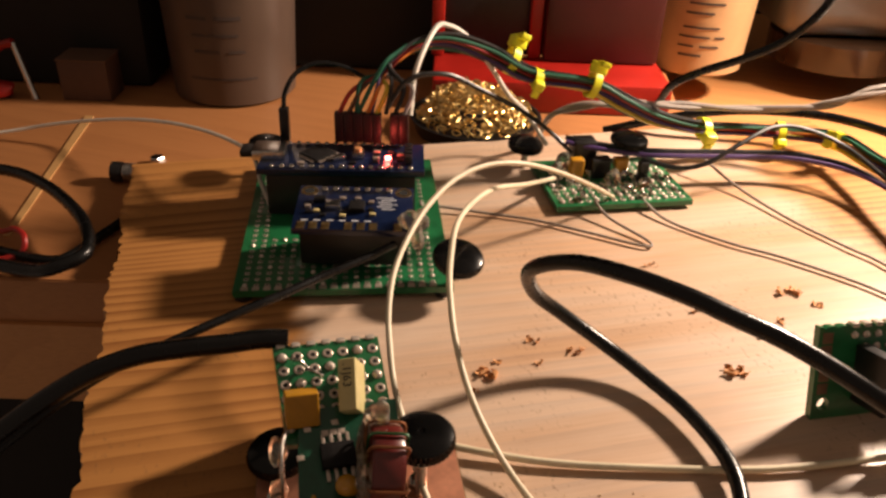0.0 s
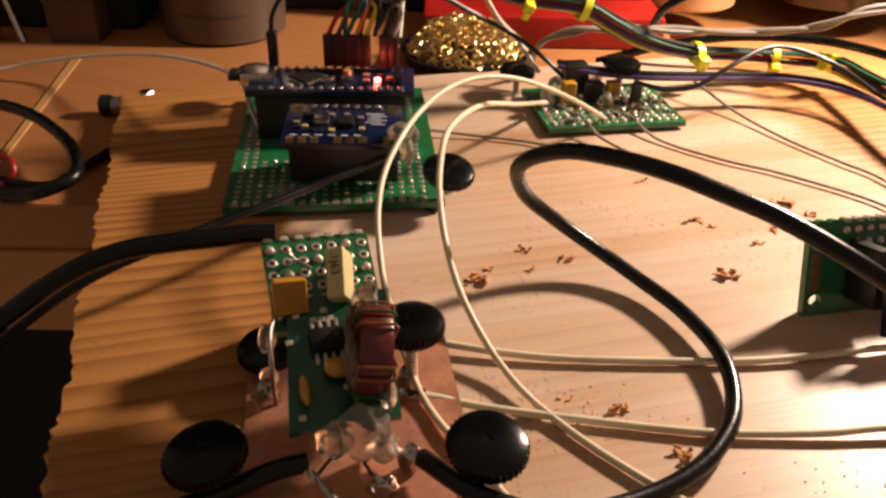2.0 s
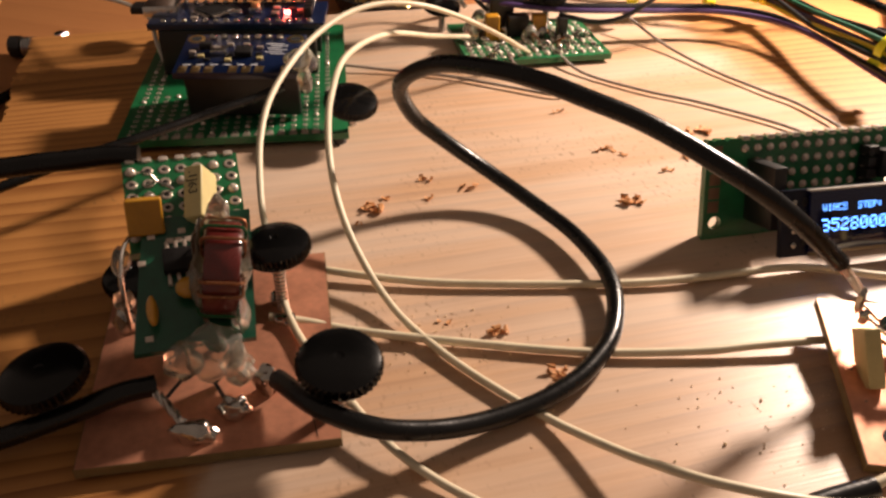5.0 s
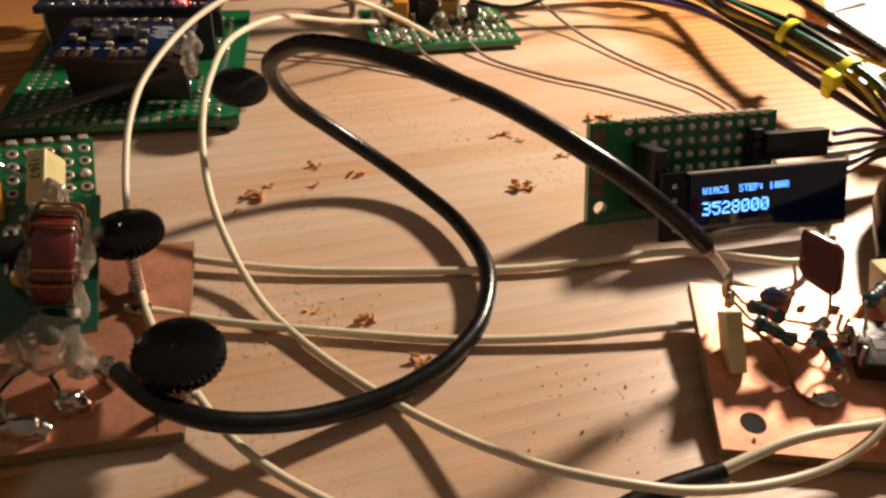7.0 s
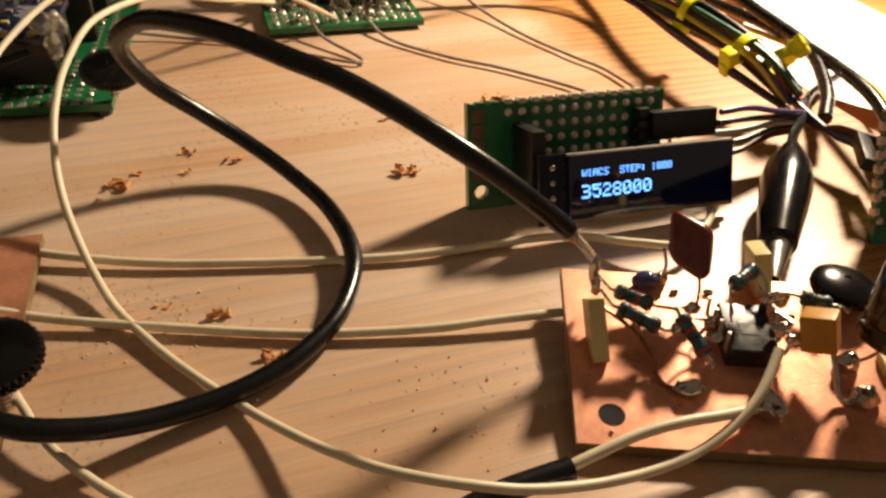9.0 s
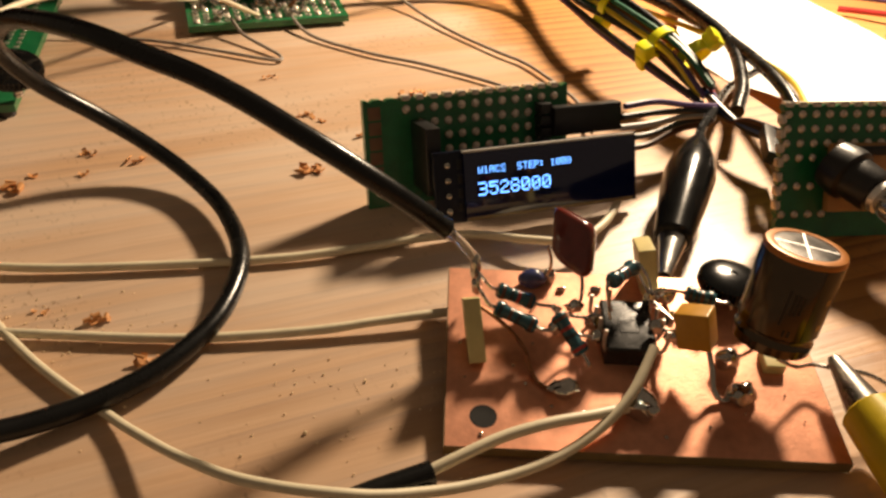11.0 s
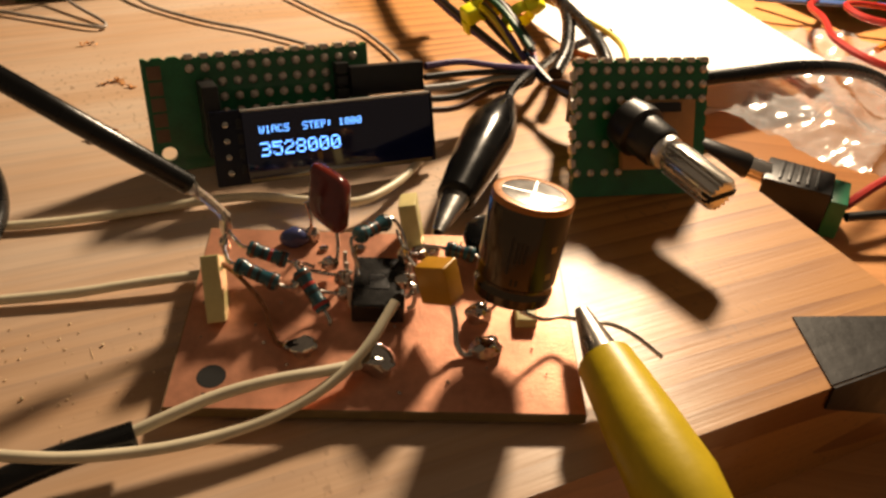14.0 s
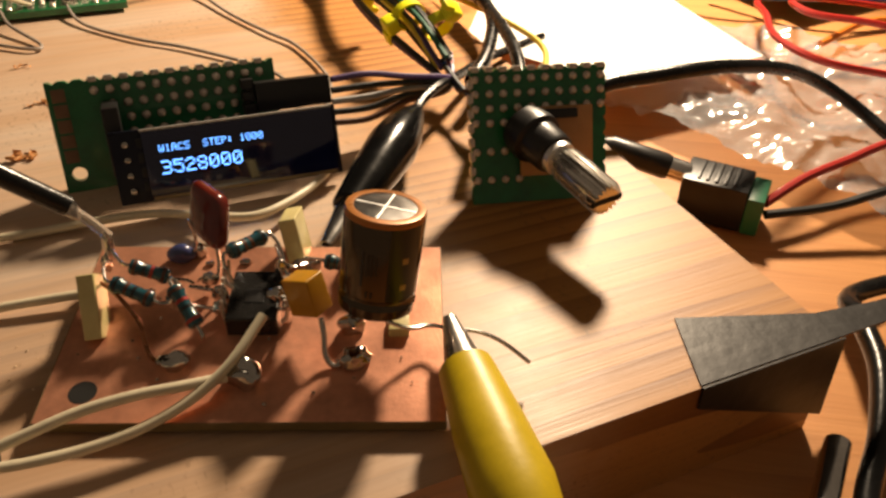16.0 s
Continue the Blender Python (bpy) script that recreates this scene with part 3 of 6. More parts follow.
COAX = [(4.0, 94.3, 5.6), (10.5, 87.2, 7.4), (17.6, 84.2, 6.9), (23.6, 85.1, 5.1), (29.8, 87.5, 3.3), (36.2, 90.6, 2.3), (42.8, 94.3, 2.2), (49.0, 99.7, 2.4), (54.3, 108.3, 2.8),
        (56.1, 120.8, 3.1), (52.4, 134.0, 3.0), (45.6, 144.9, 3.4), (37.6, 151.7, 6.2), (29.5, 153.2, 11.6), (22.3, 149.5, 19.6), (20.3, 142.7, 29.0), (26.3, 135.0, 35.6),
        (34.1, 127.2, 38.3), (41.5, 121.4, 38.7), (48.1, 117.5, 37.6), (54.6, 114.9, 35.9), (60.7, 112.0, 33.7), (66.5, 108.7, 31.3), (72.2, 106.6, 28.2), (78.6, 106.2, 23.3), (86.0, 107.4, 16.4)]
coax = thing("coaxial_cable", mm(0, 0, 0), "thick black coaxial cable looping above the plank", "cable")
bm = bmesh.new()
tube(bm, COAX, 1.45, 14, 10)
part("jacket", bm, M_RUBBER, coax)
bm = bmesh.new()
tube(bm, [(85.6, 107.3, 16.8), (88.3, 107.0, 14.0), (90.4, 106.7, 11.4)], 0.72, 10, 5)
part("dielectric", bm, M_CLEAR, coax, "clear stripped inner insulation")
bm = bmesh.new()
tube(bm, [(5.2, 93.2, 5.4), (1.0, 95.5, 4.9), (-3.0, 97.0, 8.4)], 0.72, 10, 5)
part("dielectric", bm, M_CLEAR, coax, "clear stripped inner insulation")
bm = bmesh.new()
for i in range(14):
    a = i * 0.449
    tube(bm, [(85.2 + 0.2 * math.cos(a), 107.3 + 1.3 * math.cos(a), 17.0 + 1.3 * math.sin(a)), (86.6, 107.3 + 1.2 * math.cos(a + .4), 15.9 + 1.2 * math.sin(a + .4)), (87.2, 107.2 + 1.0 * math.cos(a + 1), 15.2 + 1.0 * math.sin(a + 1))], 0.11, 4, 3)
part("braid", bm, M_LEAD, coax, "frayed shield braid")
cable("signal_wire", [(52.5, 224, 3), (44, 214.5, 11), (33, 205.5, 19), (23, 197.5, 24.6), (14.1, 191, 26.9), (6.7, 183, 26.9), (1.0, 173.4, 25.3), (-2.9, 163.4, 22.9), (-5.3, 154.1, 20.0), (-5.8, 145.7, 16.6),
      (-5.0, 138.0, 13.2), (-3.6, 130.7, 10.1), (-1.4, 123.6, 7.6), (0.8, 116.6, 5.4), (4.0, 108.6, 3.6), (8.5, 100.5, 3.5), (14.4, 92.3, 3.0), (19.8, 85.4, 2.2), (26.6, 80.0, 1.2), (36, 74, 1.2), (50, 66, 1.2), (64, 60, 1.2)],
      0.62, M_WHITEWIRE, "thin cream insulated wire arching over the plank", group="cream wires", wobble=0.06)
cable("signal_wire", [(37, 233, 4), (26.5, 213, 11.5), (15.6, 194, 18.9), (7.9, 175.6, 21.0), (5.9, 160.2, 18.7), (6.3, 148.5, 15.5), (7.8, 139.5, 11.7), (10.2, 131.9, 8.0), (13.5, 125.0, 4.8), (17.3, 118.3, 2.5),
      (21.4, 111.8, 1.6), (26.4, 106.0, 1.0), (31.2, 100.9, 0.9), (35.9, 96.5, 0.9), (40.5, 92.6, 0.9), (44.9, 88.4, 1.6), (51.5, 82.2, 3.6), (58.3, 76.7, 5.9), (63.9, 74.2, 6.6), (69.0, 73.2, 6.3), (74.1, 73.1, 5.3),
      (79.3, 73.8, 4.2), (84.9, 74.9, 3.3), (90.7, 76.3, 3.0), (96.6, 78.3, 3.2), (102.2, 81.2, 4.2), (106.9, 84.6, 6.2), (111.2, 90.0, 8.8)],
      0.66, M_WHITEWIRE, "thin cream insulated wire arching down to the plank", group="cream wires", wobble=0.06)
cable("signal_wire", [(-1, 126.6, 3.2), (3.2, 126.0, 2.0), (22.3, 122.9, 1.2), (41.1, 122.3, 1.0), (60.2, 122.7, 1.0), (72, 124.0, 1.2), (90.5, 126.6, 1.6), (102, 122.2, 3.2), (109, 121.0, 3.4), (114.5, 125.0, 3.0), (119.2, 131.5, 2.2), (122.8, 139.2, 1.6), (122, 148, 1.4), (116, 158, 1)],
      0.7, M_WHITEWIRE, "cream insulated wire lying across the plank", group="cream wires", wobble=0.06)
cable("signal_wire", [(0, 111, 3.0), (5.4, 110.6, 2.4), (15.3, 109.2, 1.4), (32.5, 107.0, 1.0), (49.5, 105.0, 1.0), (66.6, 105.0, 1.2), (76, 105.8, 1.6), (84.0, 106.6, 1.8), (88, 107.2, 1.6)],
      0.7, M_WHITEWIRE, "cream insulated wire lying across the plank", group="cream wires", wobble=0.06)


# ---- copper-clad boards ----
def copper_plate(parent, w, h, th=1.6):
    bm = bmesh.new()
    slab(bm, [(0, 0), (w, 0), (w, h), (0, h)], -th, -0.06)
    part("fibre_core", bm, M_FIBRE, parent, "brown fibre board core")
    bm = bmesh.new()
    slab(bm, [(0.12, 0.12), (w - 0.12, 0.12), (w - 0.12, h - 0.12), (0.12, h - 0.12)], -0.055, 0)
    return part("copper_face", bm, M_COPPER, parent, "bare scratched copper foil")


def wire_part(parent, pts, r=0.22, material=None, name="lead", per=5, label=""):
    bm = bmesh.new()
    tube(bm, pts, r, 7, per)
    return world_part(name, bm, material or M_LEAD, parent, label)


def solder(parent, c, s, seed=0, name="solder_joint"):
    bm = bmesh.new()
    blob(bm, c, (s[0] * 0.92, s[1] * 0.95, s[2] * (1.55 if name == "solder_joint" else 1)), seed, 3, 0.45, 1.4)
    return world_part(name, bm, M_SOLDER, parent)


def resistor(parent, p0, p1, ends, bands=(0, 1, 2, 0)):
    """Axial resistor body from p0 to p1, with leads to the two points in ends."""
    ma, ln = axis(p0, p1)
    bm = bmesh.new()
    prof = [(0.3, 0), (0.95, 0.15), (1.15, 0.5), (1.15, 1.2), (0.93, 1.6), (0.93, ln - 1.6), (1.15, ln - 1.2), (1.15, ln - 0.5), (0.95, ln - 0.15), (0.3, ln)]
    lathe(bm, prof, 16, ma)
    body = world_part("resistor", bm, M_RES, parent, "blue-green banded metal film resistor")
    for k, b in enumerate(bands):
        h = (0.85, ln * 0.38, ln * 0.56, ln - 0.85)[k]
        r = 1.18 if k in (0, 3) else 0.96
        bm = bmesh.new()
        lathe(bm, [(r, h - 0.22), (r, h + 0.22)], 16, ma)
        inv = parent.matrix_basis.copy()
        inv.translation *= 1000
        bmesh.ops.transform(bm, matrix=inv.inverted(), verts=bm.verts)
        part("colour_band", bm, M_BANDS[b], body)
    d = (Vector(p1) - Vector(p0)).normalized()
    for p, e, s in ((p0, ends[0], -1), (p1, ends[1], 1)):
        if e:
            wire_part(parent, [Vector(p), Vector(p) + d * s * 0.9, (Vector(p) + d * s * 1.6 + Vector(e)) / 2 + Vector((0, 0, 0.3)), Vector(e)], 0.26)
    return body


def brick_part(parent, c, size, xdir, zdir, material, name, label="", bev=0.25):
    """A rounded box with local x along xdir and local z near zdir, in world millimetres."""
    z = Vector(zdir).normalized()
    x = Vector(xdir)
    x = (x - z * x.dot(z)).normalized()
    y = z.cross(x)
    k = Matrix.Translation(c) @ Matrix((x, y, z)).transposed().to_4x4()
    bm = bmesh.new()
    box(bm, (0, 0, 0), size, bev, None, 3)
    bmesh.ops.transform(bm, matrix=k, verts=bm.verts)
    return world_part(name, bm, material, parent, label)


C2 = frame_of((83.0, 81.6, 2.4), (49.3, -7.0, -0.2), (3.6, 31, 3.3))
cu2 = thing("amplifier_board", C2, "copper-clad board with components soldered dead-bug style", "circuit board")
copper_plate(cu2, 50.0, 31.5)
X2 = (49.3, -7.0, -0.2)


def on2(x, y, up=0.0):
    """World point above the amplifier board at plan position x, y."""
    return (x, y, 2.4 + (y - 81.6 + 0.142 * (x - 83)) * 0.106 + up)


bm = bmesh.new()
lathe(bm, [(1.75, 0.0), (1.75, 0.03)], 24, Matrix.Translation((4.9, 4.7, 0.0)))
part("drilled_hole", bm, M_HOLE, cu2, "drilled mounting hole")
resistor(cu2, (92.9, 103.4, 8.6), (98.2, 102.2, 6.8), ((90.4, 106.0, 10.0), (101.5, 100.0, 7.2)))
resistor(cu2, (91.6, 98.2, 9.9), (97.0, 95.6, 8.3), ((90.2, 103.5, 9.4), (100.0, 95.0, 7.9)), (1, 0, 1, 0))
resistor(cu2, (99.6, 96.2, 9.9), (102.5, 91.8, 6.5), ((100.2, 97.6, 9.0), (103.0, 90.6, 5.2)), (0, 2, 1, 2))
resistor(cu2, (107.1, 98.3, 13.1), (111.7, 102.2, 12.6), ((107.2, 96.6, 9.5), (114.0, 100.2, 9.6)), (1, 0, 0, 1))
resistor(cu2, (119.6, 101.4, 8.0), (123.6, 99.6, 7.8), ((115.8, 101.5, 8.0), (125.6, 98.6, 7.0)), (1, 1, 0, 1))
for i, (c, s) in enumerate([((90.2, 105.9, 10.4), (0.75, 0.7, 1.5)), ((90.1, 103.6, 9.2), (0.8, 0.7, 0.9)), ((99.3, 95.3, 8.2), (0.9, 0.8, 0.7)), ((105.2, 97.4, 7.2), (1.2, 0.8, 0.8)),
                            ((113.6, 99.5, 8.6), (1.1, 0.9, 1.0)), ((112.8, 94.0, 8.6), (1.2, 0.9, 0.8)), ((114.6, 92.7, 8.0), (1.1, 0.8, 0.7)), ((117.2, 102.6, 6.6), (1.9, 1.1, 0.9)),
                            (on2(99.6, 88.3, 0.5), (2.1, 1.3, 0.95)), (on2(108.4, 84.6, 0.8), (2.4, 2.1, 1.6)), (on2(122.3, 91.0, 0.9), (1.9, 1.3, 1.2)), (on2(122.2, 85.4, 0.5), (2.3, 1.7, 1.1)),
                            (on2(101.6, 108.4, 0.9), (1.3, 0.9, 0.9)), (on2(103.6, 101.0, 2.2), (1.4, 0.7, 0.6)), (on2(108.2, 106.0, 0.2), (1.0, 0.5, 0.3)), (on2(103.2, 106.4, 0.15), (0.7, 0.4, 0.25)),
                            (on2(115.6, 96.5, 3.2), (0.9, 0.8, 0.9)), (on2(105.0, 94.8, 2.6), (0.8, 0.9, 0.6))]):
    solder(cu2, c, s, i + 1)
for i in range(26):
    x, y = random.uniform(86, 130), random.uniform(80, 108)
    solder(cu2, on2(x, y, 0.0), (random.uniform(0.12, 0.3),) * 3, i + 40, "solder_splash")
brick_part(cu2, (88.9, 97.6, 6.6), (4.6, 2.3, 8.6), (0.04, 1, 0), (-0.06, 0.62, 0.78), M_CREAMBOX, "box_capacitor", "cream plastic film capacitor")
wire_part(cu2, [(89.6, 99.8, 9.0), (91.2, 98.4, 8.6), (93.2, 96.0, 7.9), (95.0, 93.6, 6.4), (95.6, 91.6, 4.6), (96.4, 89.8, 3.7), (98.0, 88.6, 3.6), (100, 88.3, 3.7)], 0.32, M_BROWNWIRE, "lead", 6, "bent brown enamelled wire")
# maroon film capacitor
kz = (Vector((103.0, 110.8, 16.4)) - Vector((104.7, 103.4, 10.4))).normalized()
kx = Vector((34, -42.0, 0)).normalized()
kx = (kx - kz * kx.dot(kz)).normalized()
kk = Matrix.Translation((104.2, 107.2, 13.4)) @ Matrix((kx, kz.cross(kx), kz)).transposed().to_4x4()
bm = bmesh.new()
for v in bmesh.ops.create_uvsphere(bm, u_segments=24, v_segments=16, radius=1)["verts"]:
    p = v.co.copy()
    f = lambda q, e: math.copysign(abs(q) ** e, q)
    x, z = f(p.x, 0.32), f(p.z, 0.32)
    w = 1.0 if z > -0.55 else 1.0 + 0.55 * (z + 0.55)
    v.co = Vector((x * 3.3 * w - 0.5 * z, f(p.y, 0.8) * 1.5, z * 3.9 - 1.0 * x))
bmesh.ops.transform(bm, matrix=kk @ Matrix.Rotation(radians(30), 4, "Y"), verts=bm.verts)
world_part("film_capacitor", bm, M_MAROON, cu2, "glossy maroon dipped film capacitor")
wire_part(cu2, [(104.9, 103.6, 10.3), (105.0, 102.8, 8.6), (104.6, 101.8, 6.6), (103.2, 101.0, 5.6), (101.5, 100.2, 6.4)], 0.27)
wire_part(cu2, [(101.0, 108.6, 12.0), (101.6, 107.9, 9.6), (101.4, 107.8, 7.6), (100.4, 108.0, 6.6)], 0.27)
bm = bmesh.new()
blob(bm, (99.2, 108.1, 6.4), (2.1, 1.4, 1.5), 3, 3, 0.2)
world_part("disc_capacitor", bm, mat("blue_lacquer", (0.05, 0.06, 0.16), 0.25, 0, 0.2, 300, coat=0.4), cu2, "small blue lacquered capacitor")
# chip lying on its back
brick_part(cu2, (109.9, 96.4, 5.5), (6.8, 9.2, 3.6), X2, (0, -0.10, 1), mat("polished_chip_epoxy", (0.014, 0.013, 0.012), 0.26, 0, 0.2, 600, 0.05, 2500), "chip", "black eight-pin chip lying on its back", 0.35)
brick_part(cu2, (109.9, 96.0, 7.32), (2.6, 2.6, 0.08), X2, (0, -0.10, 1), M_BLACK, "chip_mark", "", 0.02)
for s in (-1, 1):
    for j in range(4):
        x, y = 109.9 + s * 3.7 + 0.02 * j, 92.8 + 2.4 * j - s * 0.5
        wire_part(cu2, [(x - s * 0.4, y, 5.4), (x + s * 0.3, y, 6.0), (x + s * 0.5, y, 7.6), (x + s * 0.45, y + 0.2, 9.0)], 0.3, M_TIN, "chip_pin", 3)
wire_part(cu2, [(107.0, 97.6, 12.4), (106.9, 96.8, 10.0), (107.2, 96.2, 8.4)], 0.2)
wire_part(cu2, [(101.0, 99.6, 7.0), (103.5, 98.6, 7.0), (105.4, 97.6, 7.4)], 0.24)
wire_part(cu2, [(100.2, 95.0, 8.0), (102.4, 95.6, 6.6), (105.2, 94.9, 6.4)], 0.24)
wire_part(cu2, [(112.8, 94.0, 8.8), (114.8, 93.0, 8.4), (116.6, 92.4, 8.6)], 0.26)
wire_part(cu2, [(113.8, 99.6, 8.8), (114.8, 97.2, 8.6), (115.4, 95.0, 8.8)], 0.24)
wire_part(cu2, [(113.0, 103.0, 10.4), (113.6, 101.0, 9.4), (115.0, 100.6, 8.0), (117.0, 102.2, 7.2)], 0.24)
brick_part(cu2, (115.7, 107.4, 8.6), (5.8, 2.5, 6.8), (0.14, 1, 0), (-0.16, 0.3, 1), M_CREAMBOX, "box_capacitor", "cream plastic film capacitor")
brick_part(cu2, (116.9, 91.4, 10.6), (4.4, 3.4, 5.2), (36, -30, 0), (-0.22, 0.30, 1), M_OCHRE, "box_capacitor", "ochre plastic film capacitor")
wire_part(cu2, [(118.4, 89.2, 8.2), (118.6, 87.6, 6.4), (118.6, 86.0, 4.6), (119.4, 84.9, 3.6), (121.2, 85.2, 3.6)], 0.38, M_LEAD)
wire_part(cu2, [(124.6, 88.8, 9.0), (123.6, 89.8, 6.6), (121.8, 91.0, 4.6)], 0.26)
brick_part(cu2, (128.7, 90.6, 4.4), (2.8, 3.4, 1.6), X2, (0, -0.1, 1), M_CREAMBOX, "spacer_block", "small cream block under the electrolytic capacitor")
# electrolytic capacitor
ea, el = axis((125.52, 88.32, 10.5), (127.3, 90.2, 23.9))
bm = bmesh.new()
lathe(bm, [(4.3, 0.0), (4.85, 0.35), (4.95, 1.6), (4.55, 2.1), (4.55, 2.6), (4.98, 3.1), (5.0, el - 0.6), (4.75, el - 0.12)], 48, ea)
can = world_part("electrolytic_capacitor", bm, M_SLEEVE, cu2, "bronze sleeved electrolytic capacitor")


def sub_part(name, bm, material, parent, top, label=""):
    inv = top.matrix_basis.copy()
    inv.translation *= 1000
    bmesh.ops.transform(bm, matrix=inv.inverted(), verts=bm.verts)
    return part(name, bm, material, parent, label)


bm = bmesh.new()
rim = [(5.0, el - 0.7), (5.03, el - 0.35), (4.85, el + 0.08), (4.3, el + 0.16), (3.9, el + 0.13), (3.85, el - 0.1)]
lathe(bm, rim, 48, ea)
sub_part("sleeve_rim", bm, M_ORANGE, can, cu2, "orange shrunk sleeve rim")
bm = bmesh.new()
lathe(bm, [(4.2, el - 0.2), (4.1, el + 0.02), (3.9, el + 0.05)], 40, ea)
sub_part("can_top", bm, mat("brushed_can_top", (0.36, 0.34, 0.32), 0.22, 1.0, 0.25, 300), can, cu2, "bright aluminium top")
for a in (20, 110):
    bm = bmesh.new()
    box(bm, (0, 0, el + 0.04), (7.6, 0.30, 0.12), 0, ea @ Matrix.Rotation(radians(a), 4, "Z"))
    sub_part("vent_score", bm, M_ALU, can, cu2, "bright scored cross")
front = ea.to_3x3().inverted() @ Vector((0, -1, 0))
TURN = math.degrees(math.atan2(front.y, front.x)) + 90


def can_patch(a0, a1, h0, h1, r=5.02):
    """A thin curved patch on the can's side; -90 degrees faces the board's front."""
    a0, a1 = a0 + TURN, a1 + TURN
    bm = bmesh.new()
    n = 12
    rows = [[bm.verts.new(ea @ Vector((r * math.cos(radians(a0 + (a1 - a0) * i / n)), r * math.sin(radians(a0 + (a1 - a0) * i / n)), h))) for i in range(n + 1)] for h in (h0, h1)]
    for i in range(n):
        bm.faces.new((rows[0][i], rows[0][i + 1], rows[1][i + 1], rows[1][i]))
    return bm


M_STRIPE = mat("dark_sleeve_stripe", (0.008, 0.007, 0.006), 0.3, 0.0, 0.2, 200)
M_GOLDPRINT = mat("gold_print", (0.30, 0.20, 0.08), 0.35, 0.5, 0.1, 300)
sub_part("stripe", can_patch(-88, -38, 3.2, el - 0.75), M_STRIPE, can, cu2, "black polarity stripe on the sleeve")
for h0, h1 in ((4.6, 5.4), (8.2, 9.0)):
    sub_part("stripe_mark", can_patch(-68, -58, h0, h1, 5.05), M_GOLDPRINT, can, cu2)
for a0, h0, h1 in ((-118, 6.6, 9.4), (-112, 6.6, 9.4), (-106, 6.8, 9.2), (-117, 3.6, 4.4), (-110, 3.6, 4.4), (-126, 5.0, 9.8)):
    sub_part("print_bar", can_patch(a0, a0 + 3.4, h0, h1, 5.05), M_STRIPE, can, cu2)
wire_part(cu2, [(126.6, 86.8, 8.6), (129.6, 87.0, 6.8), (132.6, 87.8, 6.2), (135.4, 86.2, 6.6), (138.6, 85.4, 6.4), (141.6, 84.2, 5.2), (144.8, 82.0, 3.2)], 0.3)

# thumb nut at the board's back edge
thumb_nut(127.4, 103.6, 7.6, 4.6, (2, 4), 4.7)
# black-sheathed pair to the board
bm = bmesh.new()
tube(bm, [(40, 60, 2), (56, 66, 2.6), (70.6, 73.4, 3.4), (81.0, 76.6, 4.0)], 1.5, 12, 8)
sh = thing("sheathed_lead", mm(0, 0, 0), "black sheathed lead ending in a cream wire", "cable")
part("sheath", bm, M_RUBBER, sh)
bm = bmesh.new()
tube(bm, [(79.5, 76.2, 4.0), (84.5, 78.0, 4.8), (90.0, 80.0, 5.4), (96, 81.4, 5.6), (101.5, 82.5, 5.2), (107.0, 84.0, 4.6)], 0.72, 10, 8)
part("inner_wire", bm, M_WHITEWIRE, sh, "cream inner wire")

# ---- crocodile clips ----
def croc(tip, mid, end, material, name, label, r0, r1, jaw_mat):
    t = thing(name, mm(*tip), label, "crocodile clip")
    ma, ln = axis(mid, end)
    bm = bmesh.new()
    lathe(bm, [(r0 * 0.85, 0), (r0, 0.4), (r0 * 1.08, ln * 0.1), (r0 + (r1 - r0) * 0.7, ln * 0.35), (r1, ln * 0.58), (r1 * 0.9, ln * 0.72), (r1 * 0.55, ln * 0.9), (r1 * 0.3, ln), (r1 * 0.2, ln + 0.1)], 32, ma)
    world_part("boot", bm, material, t)
    ma, ln = axis(tip, mid)
    for s in (-1, 1):
        bm = bmesh.new()
        rings = []
        for k in range(7):
            f = k / 6
            w, h = 0.9 + (r0 * 0.9 - 0.9) * f, 0.55 + (r0 * 0.75 - 0.55) * f
            ring = []
            for j in range(9):
                a = math.pi * j / 8
                ring.append(ma @ Vector((w * math.cos(a), s * (0.12 + h * math.sin(a)), f * (ln + 2.5))))
            for j in range(8, -1, -1):
                a = math.pi * j / 8
                ring.append(ma @ Vector((w * 0.7 * math.cos(a), s * (0.1 + h * 0.7 * math.sin(a)), f * (ln + 2.5))))
            rings.append(ring)
        ring_sweep(bm, rings)
        world_part("jaw", bm, jaw_mat, t, "steel jaw")
    return t


croc((135.0, 87.6, 7.4), (135.6, 79.6, 6.2), (138.6, 48.0, 5.2), M_YELLOW, "crocodile_clip", "yellow vinyl-booted crocodile clip holding a component lead", 3.5, 4.9, mat("worn_jaw_steel", (0.34, 0.31, 0.28), 0.3, 1.0, 0.35, 200, 0.2, 700))
bc = croc((119.9, 109.0, 5.2), (124.2, 117.6, 5.4), (139.2, 146.0, 7.6), M_GLOSS, "crocodile_clip", "black-booted crocodile clip gripping the copper board's edge", 3.12, 4.55, M_STEEL)

# ---- oscillator board ----
C1 = frame_of((-20.6, 81.0, 2.2), (34, 5.4, 0), (-11, 42, 0.8))
cu1 = thing("oscillator_board", C1, "copper-clad board with an upright green circuit board", "circuit board")
copper_plate(cu1, 34.6, 43.0)
bm = bmesh.new()
tube(bm, [(10.3, 86.6, 2.3), (6.5, 100, 2.4), (2.8, 116, 2.6), (-0.2, 124, 2.8)], 0.05, 4, 3)
world_part("scribed_line", bm, M_HOLE, cu1)
P1 = frame_of((-15.0, 94.1, 9.3), (17, 5.1, -0.8), (-9, 31.2, 13.3))
pb = thing("filter_board", P1, "green perforated board leaning over the copper board", "circuit board")
